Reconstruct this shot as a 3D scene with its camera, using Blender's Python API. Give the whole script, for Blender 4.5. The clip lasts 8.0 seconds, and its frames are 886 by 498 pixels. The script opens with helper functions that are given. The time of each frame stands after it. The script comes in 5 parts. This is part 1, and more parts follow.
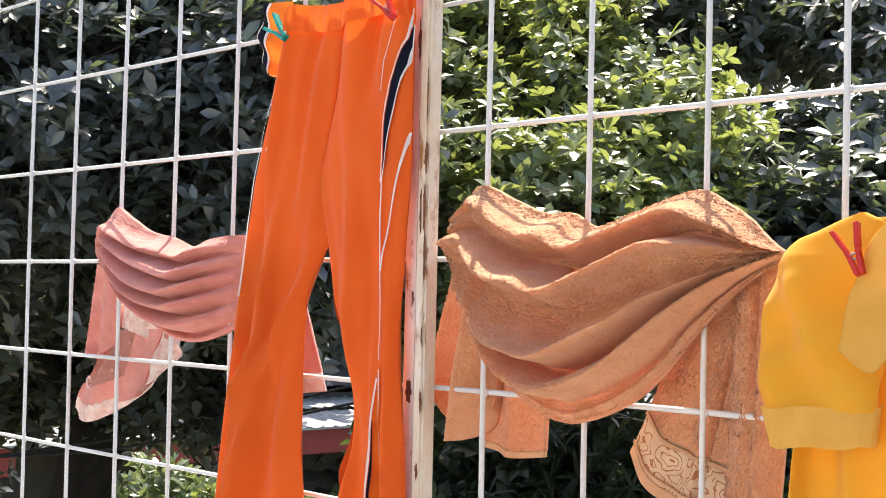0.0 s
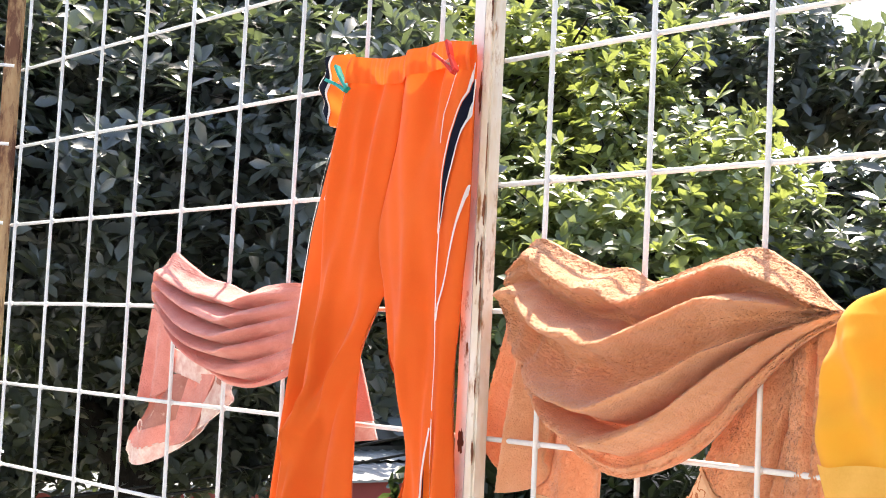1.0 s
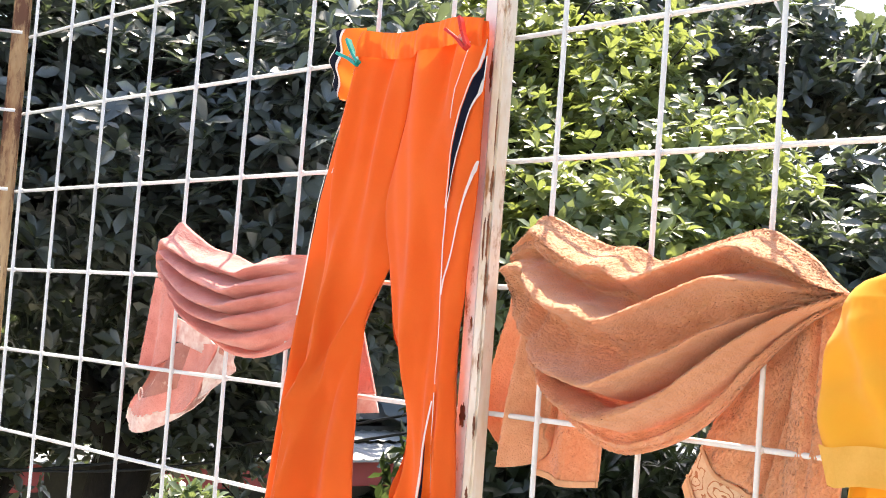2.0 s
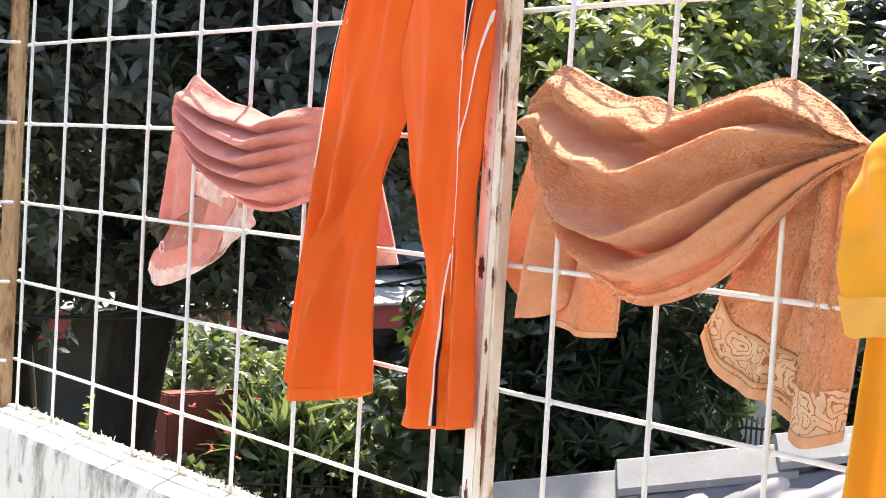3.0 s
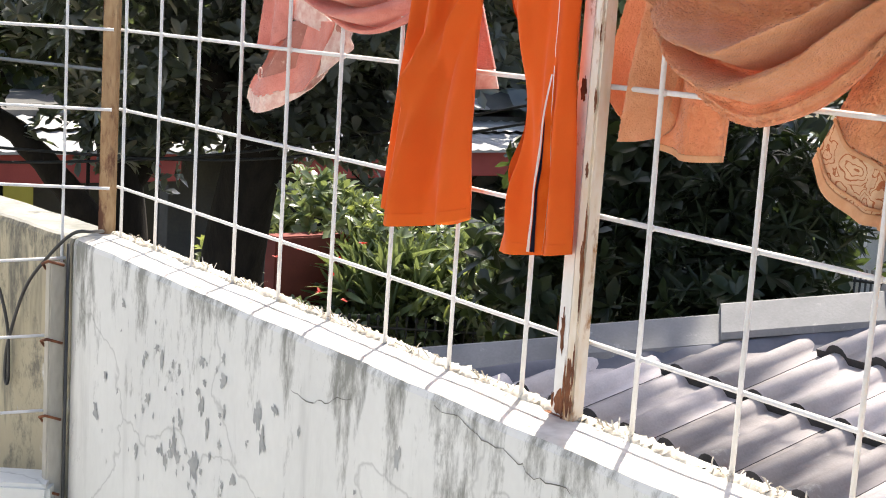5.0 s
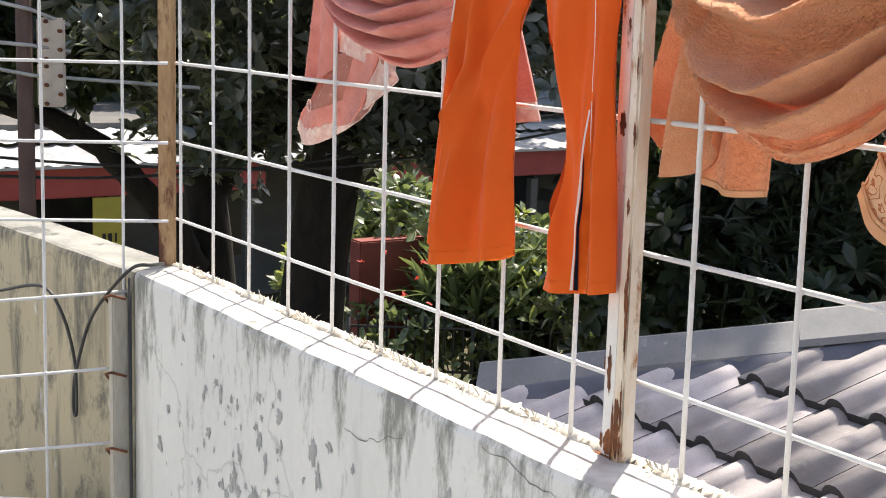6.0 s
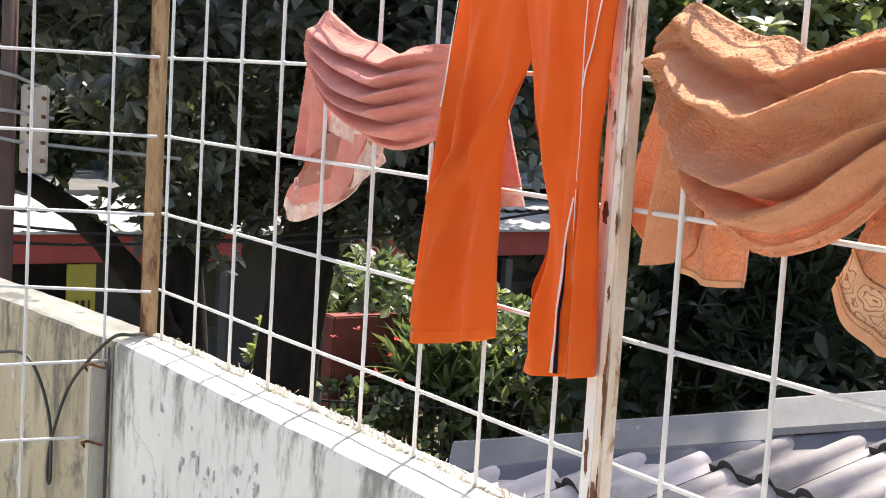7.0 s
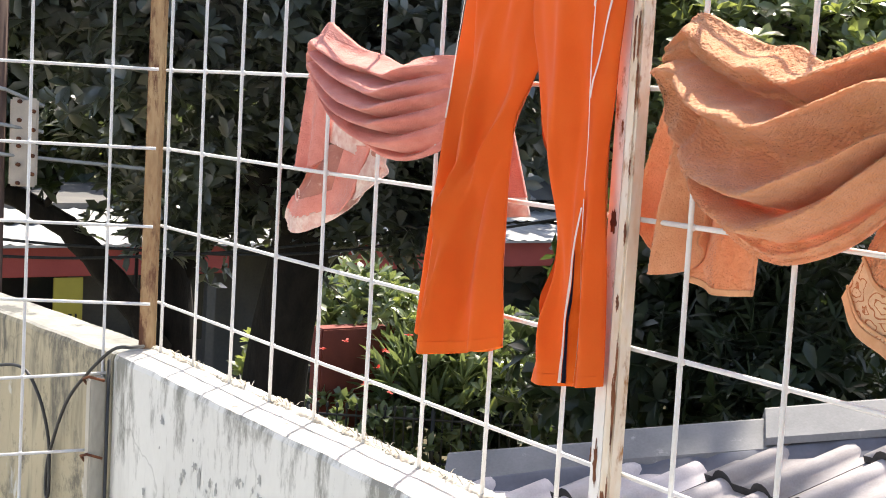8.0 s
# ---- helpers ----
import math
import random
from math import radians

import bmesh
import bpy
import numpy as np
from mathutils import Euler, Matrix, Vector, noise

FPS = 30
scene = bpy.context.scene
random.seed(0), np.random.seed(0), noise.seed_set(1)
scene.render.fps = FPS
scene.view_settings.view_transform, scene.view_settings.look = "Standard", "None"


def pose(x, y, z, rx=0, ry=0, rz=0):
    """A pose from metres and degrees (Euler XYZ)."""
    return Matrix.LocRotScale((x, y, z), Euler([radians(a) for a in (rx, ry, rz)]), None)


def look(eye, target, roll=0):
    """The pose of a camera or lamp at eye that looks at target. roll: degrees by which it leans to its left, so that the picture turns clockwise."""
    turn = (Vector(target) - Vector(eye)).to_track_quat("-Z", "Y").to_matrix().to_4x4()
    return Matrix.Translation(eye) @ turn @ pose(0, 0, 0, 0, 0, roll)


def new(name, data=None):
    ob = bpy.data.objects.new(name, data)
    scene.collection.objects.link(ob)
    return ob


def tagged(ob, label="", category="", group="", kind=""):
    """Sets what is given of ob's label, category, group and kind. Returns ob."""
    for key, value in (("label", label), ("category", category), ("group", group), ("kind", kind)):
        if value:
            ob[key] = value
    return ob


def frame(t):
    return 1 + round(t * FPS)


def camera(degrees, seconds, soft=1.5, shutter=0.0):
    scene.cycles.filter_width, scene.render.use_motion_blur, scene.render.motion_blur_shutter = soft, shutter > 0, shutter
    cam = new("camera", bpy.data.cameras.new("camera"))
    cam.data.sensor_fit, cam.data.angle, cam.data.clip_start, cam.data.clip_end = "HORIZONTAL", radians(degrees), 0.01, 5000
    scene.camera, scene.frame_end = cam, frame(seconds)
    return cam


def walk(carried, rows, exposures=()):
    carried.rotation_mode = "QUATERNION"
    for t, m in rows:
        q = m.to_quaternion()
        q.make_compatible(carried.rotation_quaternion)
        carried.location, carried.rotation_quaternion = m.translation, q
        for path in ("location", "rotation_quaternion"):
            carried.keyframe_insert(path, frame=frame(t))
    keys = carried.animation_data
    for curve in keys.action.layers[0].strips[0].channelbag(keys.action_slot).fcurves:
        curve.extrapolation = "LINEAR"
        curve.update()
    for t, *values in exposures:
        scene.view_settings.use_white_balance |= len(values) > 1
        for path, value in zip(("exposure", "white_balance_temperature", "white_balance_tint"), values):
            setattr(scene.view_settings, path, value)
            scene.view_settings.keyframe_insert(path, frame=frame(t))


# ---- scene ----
cam = camera(35.1, 8.0, 1.0)
PATH = [
    (0, (1.153, -1.097, 1.536), (-0.312, 0.262, 1.604), 1.3),
    (0.5, (1.154, -1.132, 1.53), (-0.335, 0.196, 1.66), 2.1),
    (1, (1.152, -1.119, 1.53), (-0.352, 0.192, 1.675), 2.8),
    (1.5, (1.156, -1.139, 1.52), (-0.336, 0.178, 1.718), 3.9),
    (2, (1.15, -1.134, 1.519), (-0.35, 0.184, 1.64), 4.3),
    (2.2, (1.148, -1.14, 1.522), (-0.351, 0.183, 1.54), 4.3),
    (3.3, (1.144, -1.127, 1.531), (-0.361, 0.185, 1.42), 3.6),
    (3.5, (1.138, -1.131, 1.528), (-0.356, 0.194, 1.413), 3.9),
    (4, (1.125, -1.136, 1.532), (-0.449, 0.087, 1.36), 3.8),
    (4.5, (1.123, -1.132, 1.498), (-0.467, 0.055, 1.248), 5.4),
    (4.7, (1.123, -1.119, 1.489), (-0.445, 0.088, 1.195), 4.7),
    (5.8, (1.118, -1.044, 1.541), (-0.514, 0.059, 1.196), 1.5),
    (6, (1.124, -1.033, 1.545), (-0.522, 0.051, 1.208), 1.7),
    (6.5, (1.131, -1.028, 1.557), (-0.499, 0.098, 1.282), 3.2),
    (7, (1.145, -1.062, 1.553), (-0.497, 0.058, 1.327), 3.6),
    (7.5, (1.13, -1.068, 1.554), (-0.506, 0.065, 1.356), 3.7),
    (8, (1.132, -1.084, 1.55), (-0.5, 0.052, 1.342), 3.4),
]
walk(cam, [(t, look(eye, target, roll)) for t, eye, target, roll in PATH],
     [(0, 1.0, 6900, 10), (0.5, 1.18, 6900, 10), (1.5, 1.40, 6900, 10), (2.2, 1.30, 6900, 10), (3.4, 1.18, 6900, 10), (4.7, 0.97, 6900, 10), (5.8, 0.63, 6900, 10), (6.5, 0.70, 6900, 10), (8, 0.92, 6900, 10)])

# ---- world, sun ----
SUN_AZ, SUN_EL = radians(128), radians(61)
SUN_WAY = Vector((math.cos(SUN_AZ) * math.cos(SUN_EL), math.sin(SUN_AZ) * math.cos(SUN_EL), math.sin(SUN_EL)))
world = bpy.data.worlds.new("sky")
scene.world = world
world.use_nodes = True
sky = world.node_tree.nodes.new("ShaderNodeTexSky")
sky.sky_type, sky.sun_disc = "NISHITA", False
sky.sun_elevation, sky.sun_rotation = SUN_EL, radians(90) - SUN_AZ
sky.air_density, sky.dust_density = 1.0, 3.0
world.node_tree.links.new(sky.outputs[0], world.node_tree.nodes["Background"].inputs[0])
world.node_tree.nodes["Background"].inputs[1].default_value = 0.15
sun_data = bpy.data.lights.new("sun", "SUN")
sun_data.energy, sun_data.angle, sun_data.color = 5.0, radians(0.55), (1.0, 0.95, 0.86)
sun = new("sun", sun_data)
sun.matrix_world = look(SUN_WAY * 30, (0, 0, 0))


# ---- materials ----
def surface(name, base, other, scale=8.0, rough=0.7, bump=0.2, fine=120.0, metal=0.0, through_light=0.0, glow_tint=None,
            spots=None, spot_scale=5.0, spot_cut=0.62, per="", stretch=(1, 1, 1), spec=0.5, sheen=0.0, depth=0.004, coat=0.0):
    """Two colours mixed by coarse and fine noise, an optional layer of sharp-edged stains, fine relief, and light through thin cloth or leaves."""
    m = bpy.data.materials.new(name)
    m.use_nodes = True
    nodes, links = m.node_tree.nodes, m.node_tree.links
    bsdf, out = nodes["Principled BSDF"], nodes["Material Output"]
    co = nodes.new("ShaderNodeTexCoord")
    mp = nodes.new("ShaderNodeMapping")
    mp.inputs["Scale"].default_value = stretch
    links.new(co.outputs["Object"], mp.inputs["Vector"])
    big, small = nodes.new("ShaderNodeTexNoise"), nodes.new("ShaderNodeTexNoise")
    big.inputs["Scale"].default_value, big.inputs["Detail"].default_value = scale, 6
    small.inputs["Scale"].default_value, small.inputs["Detail"].default_value = fine, 4
    for n in (big, small):
        links.new(mp.outputs[0], n.inputs["Vector"])
    blend = nodes.new("ShaderNodeMath")
    blend.operation = "MULTIPLY_ADD"
    blend.inputs[1].default_value = 0.35
    links.new(small.outputs["Fac"], blend.inputs[0])
    links.new(big.outputs["Fac"], blend.inputs[2])
    ramp = nodes.new("ShaderNodeMapRange")
    ramp.inputs["From Min"].default_value, ramp.inputs["From Max"].default_value = 0.5, 0.85
    links.new(blend.outputs[0], ramp.inputs["Value"])
    mix = nodes.new("ShaderNodeMix")
    mix.data_type = "RGBA"
    mix.inputs[6].default_value, mix.inputs[7].default_value = (*base, 1), (*other, 1)
    links.new(ramp.outputs[0], mix.inputs[0])
    colour = mix.outputs[2]
    if per:
        info = nodes.new("ShaderNodeObjectInfo" if per == "object" else "ShaderNodeNewGeometry")
        hsv = nodes.new("ShaderNodeHueSaturation")
        vary = nodes.new("ShaderNodeMapRange")
        vary.inputs["To Min"].default_value, vary.inputs["To Max"].default_value = 0.6, 1.4
        links.new(info.outputs["Random" if per == "object" else "Random Per Island"], vary.inputs["Value"])
        links.new(vary.outputs[0], hsv.inputs["Value"])
        links.new(colour, hsv.inputs["Color"])
        colour = hsv.outputs[0]
    if spots:
        sp = nodes.new("ShaderNodeTexNoise")
        sp.inputs["Scale"].default_value, sp.inputs["Detail"].default_value, sp.inputs["Roughness"].default_value = spot_scale, 8, 0.68
        links.new(mp.outputs[0], sp.inputs["Vector"])
        cut = nodes.new("ShaderNodeMapRange")
        cut.inputs["From Min"].default_value, cut.inputs["From Max"].default_value = spot_cut, spot_cut + 0.06
        links.new(sp.outputs["Fac"], cut.inputs["Value"])
        over = nodes.new("ShaderNodeMix")
        over.data_type = "RGBA"
        over.inputs[7].default_value = (*spots, 1)
        links.new(cut.outputs[0], over.inputs[0])
        links.new(colour, over.inputs[6])
        colour = over.outputs[2]
    links.new(colour, bsdf.inputs["Base Color"])
    bsdf.inputs["Roughness"].default_value, bsdf.inputs["Metallic"].default_value = rough, metal
    bsdf.inputs["Specular IOR Level"].default_value = spec
    bsdf.inputs["Sheen Weight"].default_value = sheen
    bsdf.inputs["Coat Weight"].default_value, bsdf.inputs["Coat Roughness"].default_value = coat, 0.32
    if bump:
        bp = nodes.new("ShaderNodeBump")
        bp.inputs["Strength"].default_value, bp.inputs["Distance"].default_value = bump, depth
        links.new(blend.outputs[0], bp.inputs["Height"])
        links.new(bp.outputs[0], bsdf.inputs["Normal"])
    if through_light:
        tr = nodes.new("ShaderNodeBsdfTranslucent")
        if glow_tint:
            tint = nodes.new("ShaderNodeMix")
            tint.data_type = "RGBA"
            tint.inputs[0].default_value = 0.8
            tint.inputs[7].default_value = (*glow_tint, 1)
            links.new(colour, tint.inputs[6])
            links.new(tint.outputs[2], tr.inputs["Color"])
        else:
            links.new(colour, tr.inputs["Color"])
        ms = nodes.new("ShaderNodeMixShader")
        ms.inputs[0].default_value = through_light
        links.new(bsdf.outputs[0], ms.inputs[1])
        links.new(tr.outputs[0], ms.inputs[2])
        links.new(ms.outputs[0], out.inputs["Surface"])
    return m


def plaster(name, base, stain, peel, peel_cut=0.66, streak=0.6, blotch=0.54, runs=0.0):
    """Old painted plaster: dark run-down streaks, peeled patches and hair cracks."""
    m = surface(name, base, tuple(c * 0.9 for c in base), 3.0, 0.85, 0.25, 60.0, spots=peel, spot_scale=13, spot_cut=peel_cut, stretch=(1.3, 1.3, 0.8))
    nodes, links = m.node_tree.nodes, m.node_tree.links
    bsdf = nodes["Principled BSDF"]
    colour = bsdf.inputs["Base Color"].links[0].from_socket
    co = nodes.new("ShaderNodeTexCoord")
    mp = nodes.new("ShaderNodeMapping")
    mp.inputs["Scale"].default_value = (7, 7, 1.1)
    links.new(co.outputs["Object"], mp.inputs["Vector"])
    run = nodes.new("ShaderNodeTexNoise")
    run.inputs["Scale"].default_value, run.inputs["Detail"].default_value, run.inputs["Roughness"].default_value = 2.2, 5, 0.6
    links.new(mp.outputs[0], run.inputs["Vector"])
    cut = nodes.new("ShaderNodeMapRange")
    cut.inputs["From Min"].default_value, cut.inputs["From Max"].default_value = 0.54, 0.70
    cut.inputs["To Max"].default_value = streak
    links.new(run.outputs["Fac"], cut.inputs["Value"])
    over = nodes.new("ShaderNodeMix")
    over.data_type = "RGBA"
    over.inputs[7].default_value = (*stain, 1)
    links.new(cut.outputs[0], over.inputs[0])
    links.new(colour, over.inputs[6])
    grime = nodes.new("ShaderNodeTexNoise")
    grime.inputs["Scale"].default_value, grime.inputs["Detail"].default_value, grime.inputs["Roughness"].default_value = 4.6, 10, 0.80
    gm = nodes.new("ShaderNodeMapping")
    gm.inputs["Scale"].default_value, gm.inputs["Location"].default_value = (1.5, 1.5, 1.0), (3.1, 0.7, 5.3)
    links.new(co.outputs["Object"], gm.inputs["Vector"])
    links.new(gm.outputs[0], grime.inputs["Vector"])
    gcut = nodes.new("ShaderNodeMapRange")
    gcut.inputs["From Min"].default_value, gcut.inputs["From Max"].default_value, gcut.inputs["To Max"].default_value = blotch, blotch + 0.10, 0.8
    links.new(grime.outputs["Fac"], gcut.inputs["Value"])
    dirt = nodes.new("ShaderNodeMix")
    dirt.data_type = "RGBA"
    dirt.inputs[7].default_value = (*stain, 1)
    links.new(gcut.outputs[0], dirt.inputs[0])
    links.new(over.outputs[2], dirt.inputs[6])
    over = dirt
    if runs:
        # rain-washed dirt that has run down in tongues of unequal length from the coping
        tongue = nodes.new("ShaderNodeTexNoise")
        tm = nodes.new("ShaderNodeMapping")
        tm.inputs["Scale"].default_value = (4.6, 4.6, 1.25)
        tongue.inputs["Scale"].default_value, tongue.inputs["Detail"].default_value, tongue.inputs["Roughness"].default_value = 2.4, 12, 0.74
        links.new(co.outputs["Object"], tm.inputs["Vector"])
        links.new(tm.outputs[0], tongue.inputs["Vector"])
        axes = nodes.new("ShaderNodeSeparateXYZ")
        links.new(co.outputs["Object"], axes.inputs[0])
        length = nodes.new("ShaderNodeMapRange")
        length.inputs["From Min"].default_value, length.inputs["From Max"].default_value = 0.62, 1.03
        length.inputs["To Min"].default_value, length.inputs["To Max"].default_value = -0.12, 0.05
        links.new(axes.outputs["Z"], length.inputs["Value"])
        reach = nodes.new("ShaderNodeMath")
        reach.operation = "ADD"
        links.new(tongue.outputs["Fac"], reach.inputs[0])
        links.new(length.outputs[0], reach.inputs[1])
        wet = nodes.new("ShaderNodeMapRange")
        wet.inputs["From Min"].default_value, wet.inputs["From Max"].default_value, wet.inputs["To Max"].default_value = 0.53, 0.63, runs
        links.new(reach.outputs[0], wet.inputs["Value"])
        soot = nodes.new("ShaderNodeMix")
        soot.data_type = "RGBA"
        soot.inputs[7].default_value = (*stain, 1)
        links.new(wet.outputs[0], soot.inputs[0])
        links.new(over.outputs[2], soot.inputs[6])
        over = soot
    crack = nodes.new("ShaderNodeTexVoronoi")
    crack.feature = "DISTANCE_TO_EDGE"
    crack.inputs["Scale"].default_value = 1.7
    warp = nodes.new("ShaderNodeVectorMath")
    warp.operation = "MULTIPLY_ADD"
    wn = nodes.new("ShaderNodeTexNoise")
    wn.inputs["Scale"].default_value, wn.inputs["Detail"].default_value = 5, 5
    links.new(co.outputs["Object"], wn.inputs["Vector"])
    links.new(wn.outputs["Color"], warp.inputs[0])
    warp.inputs[1].default_value = (0.25, 0.25, 0.25)
    links.new(co.outputs["Object"], warp.inputs[2])
    links.new(warp.outputs[0], crack.inputs["Vector"])
    thin = nodes.new("ShaderNodeMapRange")
    thin.inputs["From Min"].default_value, thin.inputs["From Max"].default_value = 0.0, 0.007
    thin.inputs["To Min"].default_value, thin.inputs["To Max"].default_value = 0.3, 0.0
    links.new(crack.outputs["Distance"], thin.inputs["Value"])
    line = nodes.new("ShaderNodeMix")
    line.data_type = "RGBA"
    line.inputs[7].default_value = (*(c * 0.7 for c in stain), 1)
    links.new(thin.outputs[0], line.inputs[0])
    links.new(over.outputs[2], line.inputs[6])
    links.new(line.outputs[2], bsdf.inputs["Base Color"])
    return m


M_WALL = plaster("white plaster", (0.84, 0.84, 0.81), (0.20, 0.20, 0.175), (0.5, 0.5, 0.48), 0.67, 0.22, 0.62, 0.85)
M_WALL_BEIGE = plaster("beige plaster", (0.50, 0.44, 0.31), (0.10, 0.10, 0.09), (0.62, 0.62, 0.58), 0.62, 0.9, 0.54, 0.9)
M_WALL_TOP = surface("wall top plaster", (0.68, 0.66, 0.62), (0.44, 0.42, 0.38), 14, 0.9, 0.6, 70, spots=(0.20, 0.19, 0.17), spot_scale=17, spot_cut=0.62)
M_WALL_TOP_OLD = surface("weathered wall top", (0.34, 0.33, 0.30), (0.20, 0.20, 0.18), 9, 0.9, 0.5, 70, spots=(0.12, 0.12, 0.11), spot_scale=8, spot_cut=0.57)
M_PEEL = surface("bare render", (0.46, 0.465, 0.455), (0.36, 0.365, 0.36), 30, 0.95, 0.4, 120)
M_CRACK = surface("dirt in a crack", (0.13, 0.125, 0.11), (0.20, 0.19, 0.17), 40, 0.95, 0.0)
M_MORTAR = surface("mortar", (0.72, 0.68, 0.60), (0.48, 0.42, 0.34), 30, 0.95, 0.8, 200)
M_CONCRETE = surface("concrete", (0.34, 0.33, 0.31), (0.22, 0.22, 0.21), 4, 0.9, 0.4, 90, spots=(0.12, 0.12, 0.12), spot_scale=3, spot_cut=0.6)
M_ROD = surface("white painted wire", (0.80, 0.80, 0.81), (0.66, 0.65, 0.64), 14, 0.4, 0.15, 300, spots=(0.36, 0.2, 0.1), spot_scale=9, spot_cut=0.63)
M_POST = surface("white painted steel", (0.84, 0.83, 0.82), (0.74, 0.71, 0.68), 6, 0.5, 0.25, 150, spots=(0.30, 0.13, 0.05), spot_scale=16, spot_cut=0.575, stretch=(1, 1, 0.45))
M_POST_EDGE = surface("rust-run steel", (0.80, 0.75, 0.68), (0.68, 0.52, 0.34), 9, 0.55, 0.3, 150, spots=(0.36, 0.16, 0.05), spot_scale=15, spot_cut=0.545, stretch=(1, 1, 0.35))
M_POST_RUST = surface("rusted steel", (0.50, 0.35, 0.19), (0.26, 0.12, 0.05), 9, 0.7, 0.4, 150, spots=(0.13, 0.05, 0.025), spot_scale=14, spot_cut=0.50, stretch=(1, 1, 0.3))
M_JAMB = surface("stained jamb paint", (0.60, 0.57, 0.50), (0.40, 0.37, 0.31), 8, 0.8, 0.3, 120, spots=(0.22, 0.19, 0.15), spot_scale=9, spot_cut=0.58, stretch=(1, 1, 0.3))
M_RUST = surface("flaking rust", (0.25, 0.09, 0.035), (0.10, 0.035, 0.02), 40, 0.9, 0.8, 300)
M_BLACK = surface("black rubber", (0.03, 0.03, 0.032), (0.05, 0.05, 0.05), 20, 0.5, 0.1)
M_PIPE = surface("grey pipe", (0.5, 0.49, 0.46), (0.3, 0.29, 0.27), 7, 0.6, 0.2, 90, spots=(0.1, 0.08, 0.07), spot_scale=9, spot_cut=0.6)
M_TILE = surface("grey concrete tile", (0.55, 0.50, 0.50), (0.40, 0.36, 0.36), 9, 0.75, 0.35, 160, spots=(0.38, 0.36, 0.35), spot_scale=10, spot_cut=0.61, per="object")
M_TILE_GAP_SHADE = surface("tile edge with gap shadow", (0.05, 0.05, 0.052), (0.03, 0.03, 0.032), 20, 0.95, 0.5, 160)
M_CAP = surface("painted ridge cap", (0.24, 0.24, 0.25), (0.175, 0.177, 0.187), 7, 0.7, 0.3, 120, spots=(0.34, 0.34, 0.34), spot_scale=9, spot_cut=0.62)
# dark blue-grey: mortar tone with the shadow below the hip caps mixed in
M_BED = surface("ridge mortar with shadow", (0.15, 0.155, 0.19), (0.11, 0.115, 0.14), 8, 0.8, 0.4, 80)
M_ORANGE = surface("orange cotton jersey", (0.82, 0.165, 0.026), (0.74, 0.134, 0.020), 12, 0.85, 0.12, 900, through_light=0.27, glow_tint=(0.97, 0.27, 0.03), sheen=0.15, depth=0.0006, spec=0.2)
M_ORANGE_DARK = surface("darker orange cloth", (0.80, 0.17, 0.02), (0.68, 0.12, 0.012), 30, 0.9, 0.3, 700, through_light=0.3, depth=0.001, spec=0.2)
M_WHITE_CLOTH = surface("white piping", (0.85, 0.82, 0.78), (0.75, 0.72, 0.68), 60, 0.8, 0.1, 500, through_light=0.2, depth=0.0005)
M_NAVY = surface("navy stripe", (0.008, 0.009, 0.018), (0.012, 0.013, 0.024), 50, 0.95, 0.1, 500, depth=0.0005, spec=0.05)
M_TAN = surface("tan terry", (0.94, 0.50, 0.285), (0.84, 0.395, 0.20), 35, 0.95, 1.0, 420, through_light=0.23, glow_tint=(0.95, 0.24, 0.10), sheen=0.3, depth=0.006, spec=0.1)
M_PINK = surface("pink terry", (0.88, 0.37, 0.31), (0.76, 0.28, 0.23), 35, 0.95, 0.9, 420, through_light=0.14, glow_tint=(0.8, 0.2, 0.15), sheen=0.3, depth=0.005, spec=0.1)
M_LACE = surface("pale woven trim", (0.90, 0.76, 0.71), (0.72, 0.45, 0.40), 60, 0.85, 0.5, 260, through_light=0.22, depth=0.002)
M_SHEER = surface("sheer brown-pink band", (0.58, 0.25, 0.20), (0.46, 0.18, 0.14), 50, 0.9, 0.3, 400, through_light=0.2, glow_tint=(0.4, 0.17, 0.11), spots=(0.72, 0.45, 0.36), spot_scale=38, spot_cut=0.6, depth=0.001)
M_TAN_HEM = surface("tan woven hem", (0.80, 0.52, 0.32), (0.72, 0.42, 0.24), 60, 0.85, 0.3, 400, through_light=0.4, depth=0.001)
M_YELLOW = surface("yellow jersey", (0.90, 0.50, 0.05), (0.86, 0.45, 0.04), 10, 0.85, 0.15, 900, through_light=0.28, glow_tint=(0.95, 0.42, 0.03), sheen=0.15, depth=0.0006, spec=0.2)
M_YELLOW_RIB = surface("yellow rib", (0.88, 0.56, 0.14), (0.80, 0.48, 0.10), 25, 0.85, 0.3, 500, through_light=0.35, depth=0.001, spec=0.2)
M_GREEN_PEG = surface("green plastic", (0.0, 0.36, 0.30), (0.0, 0.30, 0.26), 30, 0.35, 0.0)
M_RED_PEG = surface("red plastic", (0.75, 0.035, 0.02), (0.65, 0.03, 0.02), 30, 0.35, 0.0, through_light=0.2)
M_STEEL = surface("peg spring steel", (0.5, 0.5, 0.5), (0.4, 0.4, 0.4), 30, 0.3, 0.0, metal=1.0)
M_LEAF = surface("dark leaf", (0.068, 0.083, 0.090), (0.145, 0.160, 0.163), 3, 0.34, 0.0, through_light=0.2, glow_tint=(0.36, 0.46, 0.14), per="island", spec=1.0, coat=1.0)
M_LEAF_LIGHT = surface("light leaf", (0.125, 0.175, 0.100), (0.245, 0.290, 0.165), 3, 0.38, 0.0, through_light=0.32, glow_tint=(0.56, 0.63, 0.12), per="island", spec=0.9, coat=0.7)
